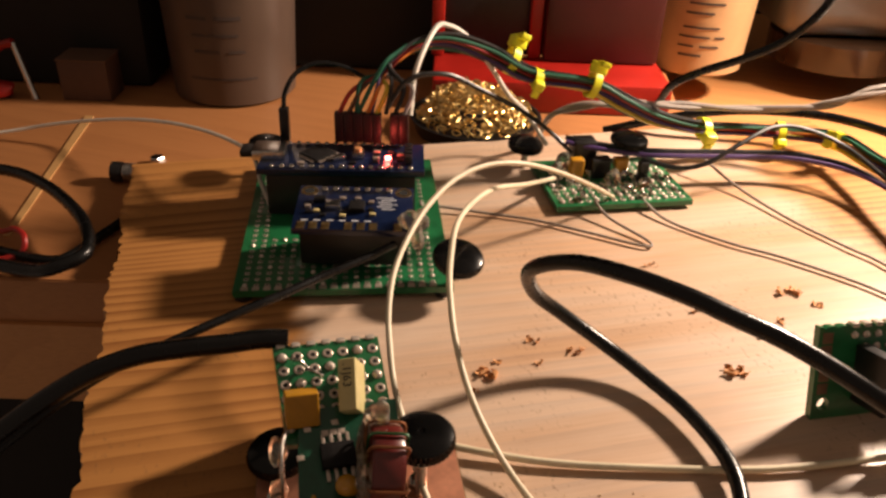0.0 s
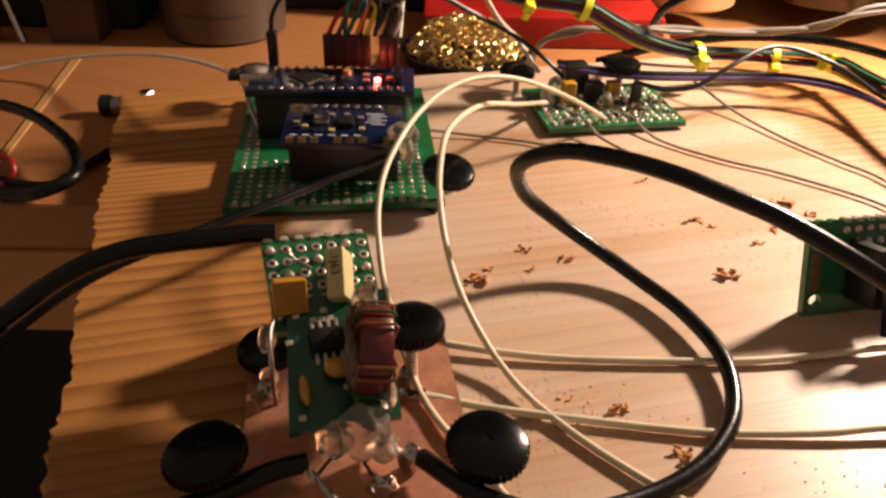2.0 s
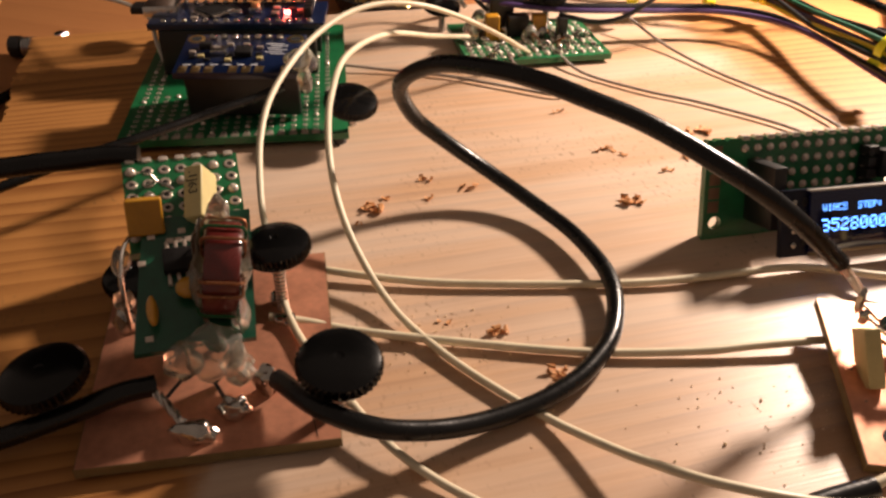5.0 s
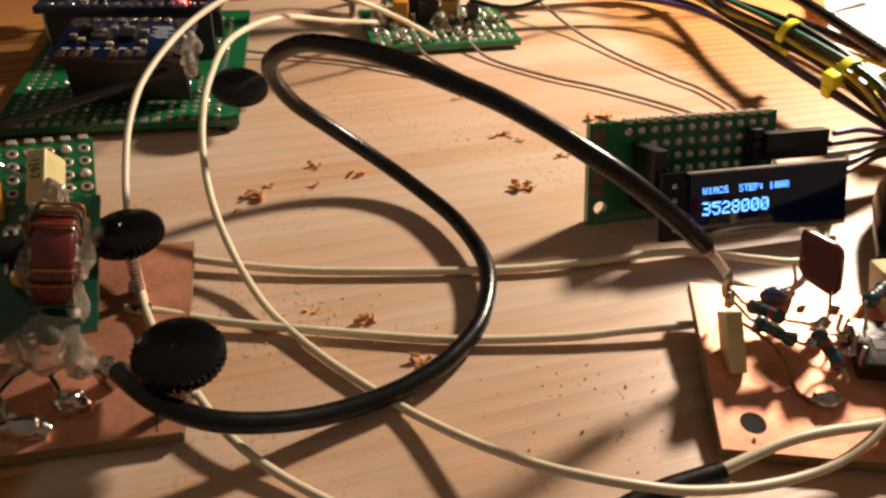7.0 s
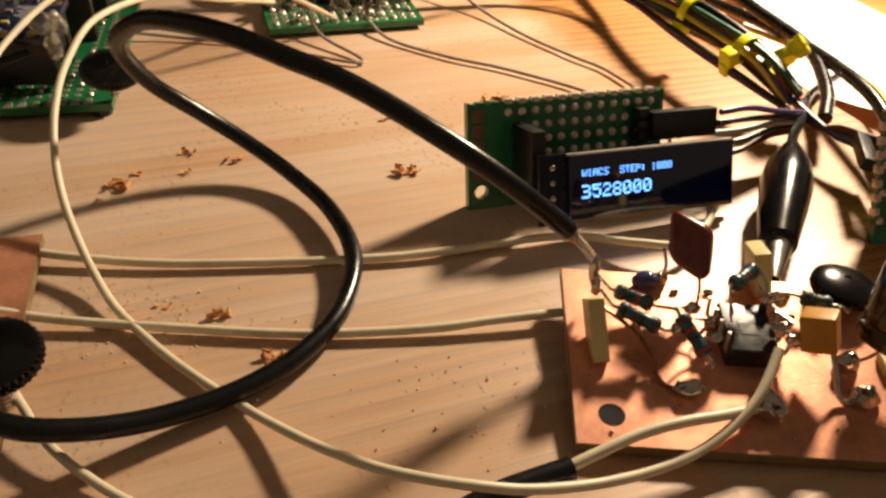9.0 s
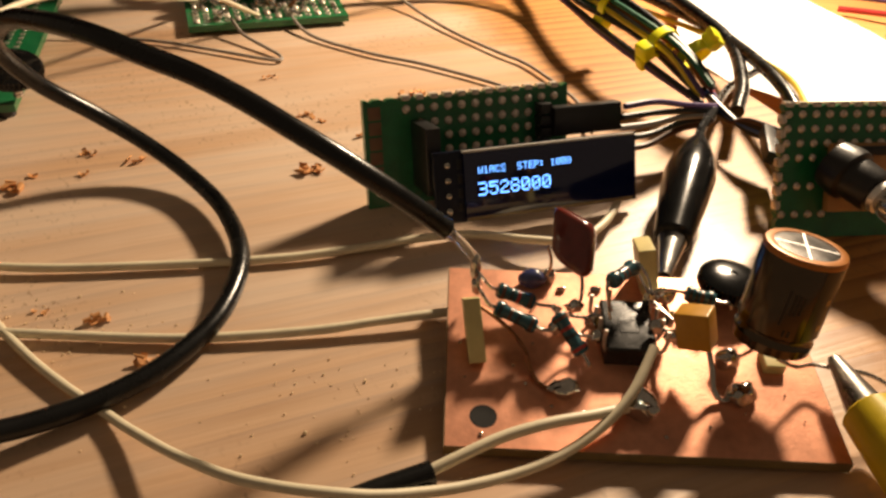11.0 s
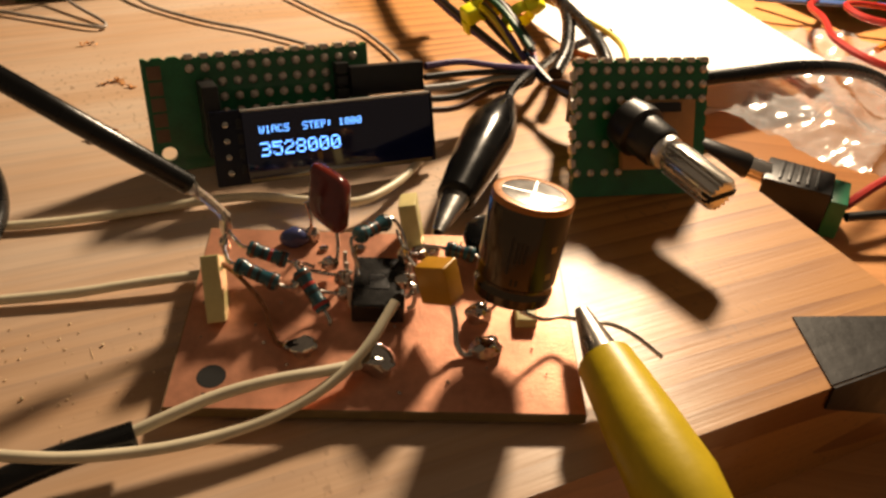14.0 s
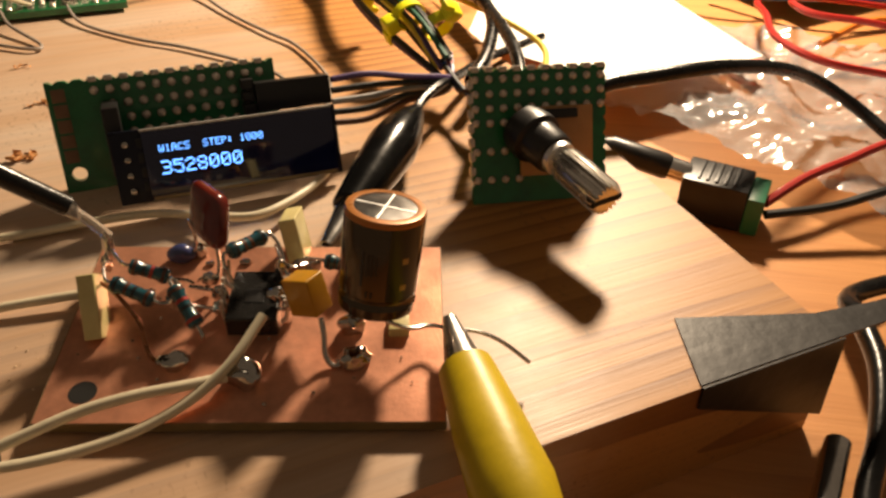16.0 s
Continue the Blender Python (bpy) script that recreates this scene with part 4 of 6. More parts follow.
perf(pb, 17.9, 35.2, [1.3 + 2.54 * i for i in range(7)], [33.0 - 2.54 * j for j in range(6)], notch="tlr", full=lambda i, j: (i + 2 * j) % 5 == 0)
for i in range(7):
    share("edge_pad", EDGE_PAD, pb, mm(1.3 + 2.54 * i, 35.2, 0))
for child in list(pb.children):
    if child.name.startswith("board"):
        bpy.data.objects.remove(child)
bm = bmesh.new()
slab(bm, [(0.4, 17.5), (17.6, 17.5), (17.9, 35.2), (0, 35.2)], -1.6, 0)
part("board", bm, M_GREEN, pb, "green fibreglass perforated board")
bm = bmesh.new()
slab(bm, [(0.0, 0.0), (16.4, 0.0), (18.4, 22.4), (2.6, 22.4)], 0.3, 1.5)
smt = part("adapter_board", bm, mat("dark_green_mask", (0.004, 0.075, 0.038), 0.32, 0, 0.3, 250, 0.1, 1500, coat=0.3), pb, "green surface-mount adapter board")
bm = bmesh.new()
box(bm, (7.6, 13.8, 2.4), (5.2, 3.9, 1.5), 0.2)
part("chip", bm, M_IC, smt, "black eight-pin surface-mount chip")
for i in range(4):
    for y in (16.6, 11.0):
        bm = bmesh.new()
        box(bm, (5.7 + 1.27 * i, y, 1.9), (0.55, 2.0, 0.6), 0.15)
        part("chip_pin", bm, M_TIN, smt)
for x, y in ((2.0, 14.5), (2.2, 2.0), (7.5, 18.0), (8.8, 18.0), (6.2, 18.0), (8.0, 19.6), (3.6, 19.0), (9.4, 6.0), (9.6, 14.0)):
    bm = bmesh.new()
    box(bm, (x, y, 1.6), (1.1, 0.9, 0.25), 0.08)
    part("solder_pad", bm, M_TIN, smt)
brick = lambda c, s, m, n, lab, b=0.3: part(n, box(bmesh.new(), c, s, b, None, 3), m, pb, lab)
part("box_capacitor", box(bmesh.new(), (0, 0, 0), (5.2, 5.4, 3.4), 0.3, Matrix.Translation((3.1, 22.3, 2.6)) @ Matrix.Rotation(radians(46), 4, "X"), 3), M_OCHRE, pb, "ochre plastic film capacitor")
K = Matrix.Translation((11.4, 24.6, 3.0)) @ Matrix.Rotation(radians(-6), 4, "Z") @ Matrix.Rotation(radians(14), 4, "X") @ Matrix.Rotation(radians(-24), 4, "Y")
crm = part("box_capacitor", box(bmesh.new(), (0, 0, 0), (3.0, 8.4, 5.0), 0.3, K, 3), M_CREAMBOX, pb, "cream film capacitor marked .1J63")
txt = bpy.data.curves.new("printed_mark", "FONT")
txt.body, txt.size, txt.extrude, txt.align_x, txt.align_y = ".1J63", 2.0, 0.02, "CENTER", "CENTER"
tob = bpy.data.objects.new("printed_mark", txt)
tme = bpy.data.meshes.new_from_object(tob)
bpy.data.objects.remove(tob)
bm = bmesh.new()
bm.from_mesh(tme)
bmesh.ops.transform(bm, matrix=K @ Matrix.Translation((0, 1.4, 2.54)) @ Matrix.Rotation(radians(-90), 4, "Z"), verts=bm.verts)
part("printed_mark", bm, M_BLACK, crm)
for c, s in (((8.2, 8.6, 2.9), (1.9, 1.7, 1.4)), ((3.0, 5.6, 2.9), (0.8, 2.4, 1.2))):
    bm = bmesh.new()
    blob(bm, c, s, 2, 3, 0.15)
    part("ceramic_capacitor", bm, M_DARKOCHRE, pb, "ochre dipped ceramic capacitor")
for x0, y0, x1, y1 in ((3.5, 30, 7.5, 28.6), (2.4, 32.6, 5.4, 30.2), (11.6, 31.0, 13.2, 27.5)):
    part("jumper_lead", tube(bmesh.new(), [(x0, y0, 0.3), ((x0 + x1) / 2, (y0 + y1) / 2, 1.6), (x1, y1, 0.3)], 0.22, 6, 5), M_LEAD, pb)
bm = bmesh.new()
tube(bm, [(0.6, 19.6, 1.4), (-0.5, 17.0, 1.8), (-1.0, 12.5, 1.2), (-0.9, 9.5, -2.5), (-0.7, 8.0, -5.5)], 0.36, 8, 6)
part("lead", bm, M_LEAD, pb)
for c, s, k in (((-1.2, 17, -0.6), (1.4, 2.4, 1.8), 5), ((-1.4, 12.5, -4.5), (1.5, 1.4, 1.6), 6)):
    bm = bmesh.new()
    blob(bm, c, s, k, 3, 0.4)
    part("glue_blob", bm, M_GLUE, pb, "blob of clear hot-melt glue")
# unseen block added under the board's raised edge to widen its cast shadow
pu = Vector((17, 5.1, -0.8)).normalized()
bm = bmesh.new()
box(bm, (0, 0, 0), (14.0, 7.0, 11.6), 0.8, Matrix.Translation((-17.0, 129.2, 8.6)) @ Matrix.Rotation(math.atan2(pu.y, pu.x), 4, "Z"))
world_part("shadow_block", bm, M_BLACK, pb, "unseen black block added behind the raised board edge to cast shade")

# toroid wrapped in wire, in glue
tc = Vector((-3.9, 103.8, 17.6))
ta = Vector((0.97, 0.16, -0.16)).normalized()
tu = Vector((-0.05, 0.8, 0.6))
tu = (tu - ta * tu.dot(ta)).normalized()
tv = ta.cross(tu)
bm = bmesh.new()
rings = []
for k in range(37):
    a = 2 * math.pi * k / 36
    o = tu * math.cos(a) + tv * math.sin(a)
    rings.append([tc + o * (5.1 + 1.8 * q) + ta * (2.4 * w) for q, w in ((-1, -0.8), (-0.8, -1), (0.8, -1), (1, -0.8), (1, 0.8), (0.8, 1), (-0.8, 1), (-1, 0.8))])
ring_sweep(bm, rings, False)
world_part("toroid_core", bm, mat("red_iron_powder", (0.11, 0.012, 0.009), 0.3, 0, 0.2, 300, coat=0.5), pb, "red iron powder toroid core")
for w in range(9):
    a = 2 * math.pi * (w + 0.35 * math.sin(w * 2.3)) / 12 - 1.2
    o = tu * math.cos(a) + tv * math.sin(a)
    sq = [tc + o * (5.1 + 2.05 * q) + ta * (2.65 * s) for q, s in ((-1, -1), (0, -1.08), (1, -1), (1.1, 0), (1, 1), (0, 1.08), (-1, 1), (-1.1, 0), (-1, -1))]
    bm = bmesh.new()
    tube(bm, sq, 0.24, 6, 3)
    world_part("winding_turn", bm, M_BROWNWIRE if w % 4 else mat("green_enamel", (0.01, 0.09, 0.03), 0.25, 0.3), pb)
for c, s, k in (((-4.8, 95.4, 9.6), (3.6, 3.2, 4.0), 1), ((-2.0, 96.2, 6.6), (2.6, 2.6, 3.0), 2), ((-8.6, 94.4, 8.8), (2.6, 2.2, 2.6), 3), ((-5.2, 109.6, 22.4), (1.9, 1.6, 2.6), 4), ((-4.2, 109.0, 24.4), (1.0, 1.0, 1.8), 21), ((-1.0, 99.0, 13.6), (1.0, 2.4, 3.8), 7), ((-6.6, 102.4, 17.4), (0.8, 3.6, 5.2), 9), ((-5.6, 98.2, 17.6), (1.2, 1.2, 4.2), 12), ((-1.1, 104.6, 18.4), (0.6, 3.8, 4.6), 15), ((-4.2, 107.2, 25.2), (1.3, 0.9, 2.4), 31), ((-7.0, 105.6, 20.6), (0.7, 2.6, 3.4), 33)):
    bm = bmesh.new()
    blob(bm, c, s, k, 3, 0.5, 1.3)
    world_part("glue_blob", bm, M_GLUE, pb, "blob of clear hot-melt glue")
for i, (c, s) in enumerate([((-6.2, 86.6, 3.2), (3.3, 1.8, 1.3)), ((-1.6, 90.6, 3.4), (2.4, 1.6, 1.4)), ((2.4, 95.0, 4.8), (2.0, 1.6, 1.7)), ((-21.4, 108.5, 3.6), (2.4, 1.6, 1.8)), ((1.0, 114.8, 3.6), (1.7, 1.4, 1.2)), ((2.6, 110.2, 3.0), (1.9, 1.2, 0.8))]):
    solder(cu1, c, s, i + 11)
for q in range(3):
    pts = []
    for k in range(9):
        f = k / 8
        b = Vector((-13.2, 92.9, 5.2)).lerp(Vector((-7.6, 87.2, 4.0)), f)
        a = f * 9 + q * 2.09
        pts.append(b + Vector((0.1, 0.5 * math.cos(a), 0.5 * math.sin(a))))
    wire_part(cu1, pts, 0.36, M_LEAD, "braid_strand", 4, "twisted tinned braid")
wire_part(cu1, [(-11.0, 91.5, 4.6), (-8.5, 93.8, 6.4), (-5.6, 94.0, 6.8), (-2.4, 91.0, 4.2)], 0.28, M_BLACK, "insulated_link")

# ---- cables at the plank's other side ----
cable("input_cable", [(-12.6, 93.3, 5.4), (-17, 91.4, 5.6), (-23.5, 88.4, 4.6), (-33.2, 84.4, 3.4), (-47, 80.5, 2.2), (-60, 78, 1.0), (-75, 76, -8), (-110, 70, -17)], 1.55, M_RUBBER, "black cable soldered to the copper board", 12)
cable("heat_shrunk_cable", [(-21.5, 127.6, 22.9), (-26, 126.9, 23.2), (-31.2, 125.4, 23.2), (-38, 124.2, 22.9), (-45.8, 122.8, 22.0), (-54, 121, 19), (-64, 118, 13), (-76, 113, 4), (-92, 107, -10), (-112, 101, -17.3)], 1.7, M_RUBBER, "thick black heat-shrunk cable leaving the green board", 12)
cable("output_cable", [(-6.5, 175.8, 13.6), (-12, 170.5, 13.2), (-20, 163.4, 13.0), (-28, 155, 13.2), (-36.5, 147.4, 13.0), (-46, 139, 12.5), (-58, 130, 10), (-72, 121, 2), (-90, 112, -12), (-110, 104, -18)], 0.95, M_RUBBER, "thin black cable crossing the plank", 10)

# ---- tape over the plank's corner ----
tp = thing("black_tape", mm(169, 84, 0), "black insulating tape wrapped over the plank's corner", "tape")
bm = bmesh.new()
slab(bm, [(169.0, 90.6), (167.2, 77.3), (191.4, 83.4), (212.0, 88.6), (213.0, 91.2), (190.2, 88.6)], 0.05, 0.3)
world_part("top_flap", bm, M_TAPE, tp)
bm = bmesh.new()
n = Vector((U.y, -U.x, 0)) * 0.35
a, b = Vector((167.2, 77.0, 0.3)), Vector((191.6, 83.2, 0.3))
top = [a + n, b + n]
low = [a + n + Vector((0.1, 0, -4.0)), b + n + Vector((1.0, 0, -16.0))]
f1 = [bm.verts.new(p) for p in (top[0], top[1], low[1], low[0])]
f2 = [bm.verts.new(p - n * 0.9) for p in (top[0], top[1], low[1], low[0])]
bm.faces.new(f1)
bm.faces.new(f2[::-1])
for i in range(4):
    bm.faces.new((f1[i], f1[(i + 1) % 4], f2[(i + 1) % 4], f2[i]))
world_part("front_flap", bm, M_TAPE, tp)
cable("power_lead", [(178, 20, -17), (182, 48, -16), (188, 64, -14), (196.5, 75, -12), (203, 86, -10.5), (207, 97, -11), (214, 108, -15), (240, 114, -17)], 1.8, M_RUBBER, "thick black lead beside the plank's corner", 12)
# cable whose silver sheen is given by a steel material
bm = bmesh.new()
tube(bm, [(176, 58, -17.4), (181.8, 64.8, -14.0), (190.2, 75.2, -13.0)], 1.9, 12, 6)
solo("sheen_cable", bm, M_STEEL, "cable by the plank's corner, its silver sheen drawn as bright steel", "rod")


# ---- controller stack ----
N = frame_of((-42.9, 170.0, 3.0), (0.9945, 0.104, 0), (-0.104, 0.9945, 0))
ctl = thing("controller_board", N, "green perforated board carrying a microcontroller and a blue breakout board", "circuit board")
perf(ctl, 50.5, 70.0, [2.6 + 2.54 * i for i in range(18)], [2.4 + 2.54 * j for j in range(25)],
     skip=lambda i, j: not (j < 9 or i > 15 or i < 2), full=lambda i, j: (i * 3 + j * 5) % 7 == 0, size=0.72)
for i in range(18):
    bm = bmesh.new()
    box(bm, (2.6 + 2.54 * i, 1.0, 0.06), (1.7, 1.3, 0.14), 0.04)
    part("edge_contact", bm, M_TIN, ctl)
for x, y in ((2, 2), (48, 2), (2, 67), (48, 67)):
    bm = bmesh.new()
    lathe(bm, [(2.0, -3.0), (2.0, -1.6)], 12, Matrix.Translation((x, y, 0)))
    part("standoff", bm, M_BLACK, ctl)


def in_stack(m, bm):
    inv = N.copy()
    inv.translation *= 1000
    k = m.copy()
    k.translation *= 1000
    bmesh.ops.transform(bm, matrix=inv.inverted() @ k, verts=bm.verts)
    return bm


NA = frame_of((-44.0, 206.7, 16.2), (0.998, 0.045, 0.0), (-0.045, 0.998, -0.02))
nano = part("microcontroller_module", in_stack(NA, box(bmesh.new(), (21.6, 8.9, -0.8), (43.2, 17.8, 1.6), 0.1)), M_BLUE, ctl, "blue microcontroller module with a lit red lamp")


def np_(name, bm, material, label=""):
    return part(name, in_stack(NA, bm), material, nano, label)


for y in (1.3, 16.5):
    np_("socket", box(bmesh.new(), (21.6, y, -7.4), (38.5, 2.5, 11.2), 0.2), M_BLACK)
    for i in range(15):
        bm = bmesh.new()
        blob(bm, (3.9 + 2.54 * i, y, 0.35), (0.75, 0.75, 0.65), i, 2, 0.2)
        np_("solder_joint", bm, M_SOLDER)
bm = bmesh.new()
box(bm, (2.4, 8.9, 1.3), (8.6, 7.4, 2.8), 0.4)
np_("usb_socket", bm, M_STEEL, "metal mini USB socket")
bm = bmesh.new()
box(bm, (-3.2, 8.9, 1.3), (4.0, 5.6, 1.8), 0.4)
np_("usb_mouth", bm, M_BLACK)
bm = bmesh.new()
box(bm, (0, 0, 0), (7.0, 7.0, 1.1), 0.12, Matrix.Translation((15.0, 8.9, 0.6)) @ Matrix.Rotation(radians(45), 4, "Z"))
np_("processor", bm, M_IC, "black square processor")
bm = bmesh.new()
for s in range(4):
    for k in range(8):
        box(bm, (-2.8 + 0.8 * k, 4.0, 0.2), (0.35, 1.0, 0.25), 0, Matrix.Translation((15.0, 8.9, 0.3)) @ Matrix.Rotation(radians(45 + 90 * s), 4, "Z"))
np_("processor_pins", bm, M_TIN)
np_("crystal", box(bmesh.new(), (0, 0, 0.9), (3.6, 1.6, 1.4), 0.3, Matrix.Translation((20.6, 6.2, 0)) @ Matrix.Rotation(radians(30), 4, "Z")), M_STEEL)
np_("reset_button", box(bmesh.new(), (25.6, 8.9, 0.9), (3.2, 4.2, 1.6), 0.3), M_STEEL)
np_("button_cap", lathe(bmesh.new(), [(1.1, 1.6), (1.1, 2.4), (0.9, 2.6)], 14, Matrix.Translation((25.6, 8.9, 0))), mat("tan_button", srgb("c98a58"), 0.4))
for i, (x, y) in enumerate(((30.5, 5.2), (30.5, 7.4), (30.5, 9.6), (30.5, 11.8), (36.8, 6), (36.8, 10), (34.4, 11.6), (11, 3.6), (24.4, 4.2))):
    np_("chip_part", box(bmesh.new(), (x, y, 0.35), (1.8, 1.0, 0.6), 0.1), M_TIN if i % 2 else M_BLACK)
M_REDLED = mat("lit_red_lamp", (0.8, 0.05, 0.04), 0.3, emit=(1.0, 0.10, 0.07, 28.0))
np_("power_lamp", box(bmesh.new(), (33.6, 7.2, 0.55), (1.5, 1.0, 0.8), 0.15), M_REDLED, "lit red indicator lamp")
for i in range(4):
    np_("pin_block", box(bmesh.new(), (39.0 + 0.0 * i, 4.4 + 2.54 * i, 1.4), (2.0, 1.9, 2.4), 0.2), M_BLACK)
glow = new("power_lamp_light", bpy.data.lights.new("power_lamp_light", "POINT"))
glow.location = (NA @ Vector((0.0336, 0.0072, 0.0022)))
glow.data.energy, glow.data.color, glow.data.shadow_soft_size = 0.0016, (1.0, 0.10, 0.06), 0.0008

BR = frame_of((-29.9, 176.0, 16.6), (1, 0.02, 0.0), (0, 1, 0.10))
brk = part("breakout_board", in_stack(BR, box(bmesh.new(), (13.6, 9.0, -0.8), (27.2, 18.0, 1.6), 0.12)), M_BLUE, ctl, "blue clock generator breakout board with gold pads")
part("socket_header", in_stack(BR, box(bmesh.new(), (13.6, 5.0, -7.2), (25.0, 2.5, 11.0), 0.2)), M_BLACK, ctl, "black socket strip under the breakout board")
part("socket_header", in_stack(BR, box(bmesh.new(), (13.6, 15.6, -7.6), (25.4, 2.5, 11.6), 0.2)), M_BLACK, ctl, "black socket strip under the breakout board")


def bp_(name, bm, material, label=""):
    return part(name, in_stack(BR, bm), material, brk, label)


for x in (2.4, 24.8):
    bm = bmesh.new()
    lathe(bm, [(2.0, 0.0), (2.0, 0.07), (1.2, 0.07), (1.2, 0.075)], 20, Matrix.Translation((x, 15.8, 0)))
    max(bm.faces, key=lambda q: q.calc_center_median().z).material_index = 1
    bp_("mounting_ring", bm, [M_GOLD, M_HOLE])
for i in range(7):
    bm = bmesh.new()
    blob(bm, (6.0 + 2.54 * i, 16.2, 0.3), (0.85, 0.85, 0.8), i, 2, 0.2)
    bp_("solder_joint", bm, M_SOLDER)
for x in (2.0, 4.8, 7.6, 12.8, 15.6, 18.4, 24.0):
    bp_("gold_pad", box(bmesh.new(), (x, 1.5, 0.06), (1.8, 2.6, 0.14), 0.04), M_GOLD)
bp_("chip", box(bmesh.new(), (14.2, 8.6, 0.7), (3.6, 3.6, 1.2), 0.15), M_IC)
bp_("crystal", box(bmesh.new(), (8.6, 9.0, 0.7), (3.4, 2.6, 1.2), 0.2), M_STEEL)
bp_("regulator", box(bmesh.new(), (5.4, 11.4, 0.7), (2.8, 1.6, 1.2), 0.15), M_BLACK)
for i, (x, y) in enumerate(((2.8, 8.8), (3.2, 6.6), (5.0, 7.0), (10.6, 12.4), (11.2, 7.0), (11.2, 5.2), (17.4, 11.0), (17.6, 8.0), (18.0, 6.0), (14.2, 12.4), (6.6, 5.4))):
    bp_("chip_part", box(bmesh.new(), (x, y, 0.35), (1.4, 0.8, 0.6), 0.1), (M_TIN, M_BLACK, M_CREAMBOX)[i % 3])
M_PRINT = mat("white_print", (0.6, 0.62, 0.66), 0.5)
for i in range(6):
    bp_("print_line", box(bmesh.new(), (20.5 + (i % 2), 13.4 - 0.95 * i, 0.02), (4.2 - 0.5 * (i % 3), 0.32, 0.03)), M_PRINT)
for i in range(6):
    bp_("print_line", box(bmesh.new(), (2.6 + 2.9 * i, 3.6, 0.02), (1.6, 0.4, 0.03)), M_PRINT)
for y in (16.2,):
    bp_("socket", box(bmesh.new(), (13.6, y, -7.4), (18.2, 2.5, 11.6), 0.2), M_BLACK)
bp_("connector_body", box(bmesh.new(), (13.6, 11.4, -5.4), (24.5, 6.0, 7.2), 0.3), M_BLACK)
for c, s, k in (((-3.0, 177.0, 19.2), (2.6, 2.2, 2.2), 1), ((-1.4, 175.6, 15.2), (1.7, 1.5, 2.8), 2), ((-0.8, 178.0, 18.6), (1.7, 1.7, 2.6), 3)):
    bm = bmesh.new()
    blob(bm, c, s, k, 3, 0.4, 1.3)
    world_part("glue_blob", bm, M_GLUE, ctl, "blob of clear hot-melt glue")

thumb_nut(-47.4, 236.5, 9.8, 3.0, (4, 4), 5.4)
# jumper plugs on the module's back row
HOUSING = mat("dark_red_black_housing", (0.03, 0.008, 0.008), 0.4, 0, 0.2, 300)
for x, n in ((-24.6, 5), (-9.6, 2)):
    t = thing("jumper_plug", mm(x, 224.6, 17.0), "row of black jumper plugs on the microcontroller pins", "connector", "jumper plugs")
    for i in range(n):
        part("plug_shell", box(bmesh.new(), (2.54 * i, 0, 4.2), (2.45, 2.5, 8.4), 0.2), HOUSING, t)
t = thing("jumper_plug", mm(-39.4, 224.2, 17.0), "single black jumper plug on the microcontroller pins", "connector", "jumper plugs")
part("plug_shell", box(bmesh.new(), (0, 0, 4.6), (2.45, 2.5, 9.2), 0.2), M_BLACK, t)
part("wire_lead", tube(bmesh.new(), [(0, 0, 9.0), (0.4, 1.2, 13.0), (3.2, 3.6, 17.6), (8.5, 6.6, 19.6), (15.0, 9.5, 18.0), (22.0, 13.0, 13.0)], 0.65, 8, 6), M_RUBBER, t)
WCOL = {n: mat(n + "_insulation", c, 0.4, 0, 0.12, 200) for n, c in (("black", (0.012, 0.012, 0.012)), ("brown", (0.09, 0.035, 0.018)), ("red", (0.38, 0.02, 0.015)), ("orange", (0.6, 0.17, 0.02)),
        ("yellow", (0.66, 0.5, 0.05)), ("green", (0.015, 0.12, 0.07)), ("blue", (0.04, 0.10, 0.3)), ("purple", (0.07, 0.035, 0.13)), ("grey", (0.35, 0.33, 0.32)), ("white", (0.72, 0.68, 0.6)))}
TRUNK = [(-13.7, 230, 34), (-13.0, 231.5, 35), (-10.0, 233.8, 38), (-4.6, 238, 40.5), (4.4, 242.6, 40.2), (16.7, 244.6, 36.2), (28.0, 243.6, 31), (46.2, 246.4, 27.5), (58, 249, 21), (70, 254, 15), (84, 257.4, 11.5), (100, 262, 9.5), (117, 264, 7.6),
         (128, 257, 8.4), (131, 240, 10), (132, 222, 12.5), (135, 205, 14), (139, 190, 14.2), (143.8, 174, 13.4), (147.5, 164.0, 8.5)]
UP = [(-24.6 + 2.54 * i, 224.6, 25.0) for i in range(5)] + [(-9.6 + 2.54 * i, 224.6, 25.0) for i in range(2)]
for k, (colour, src) in enumerate(zip(("red", "brown", "green", "orange", "yellow", "black", "grey", "purple", "black", "green"), UP + [(-16, 225, 25), (-12, 225, 25), (-20, 225, 25)])):
    a = k * 2.4
    off = Vector((0.9 * math.cos(a), 0.9 * math.sin(a), 1.1 * math.sin(a * 1.7)))
    pts = [Vector(src), Vector(src) + Vector((0.8 + 0.3 * (10 - k), 2.6, 6.0 + 0.2 * k))]
    for i, q in enumerate(TRUNK[1:]):
        spread = 1.0 + 0.9 * abs(math.sin(i * 0.8 + k))
        pts.append(Vector(q) + off * spread + Vector((0, 0, 0.5 * math.sin(i + k))))
    cable("jumper_wire", pts, 0.62, WCOL[colour], colour + " insulated jumper wire in the tied bundle", 7, 5, "tied bundle wires")
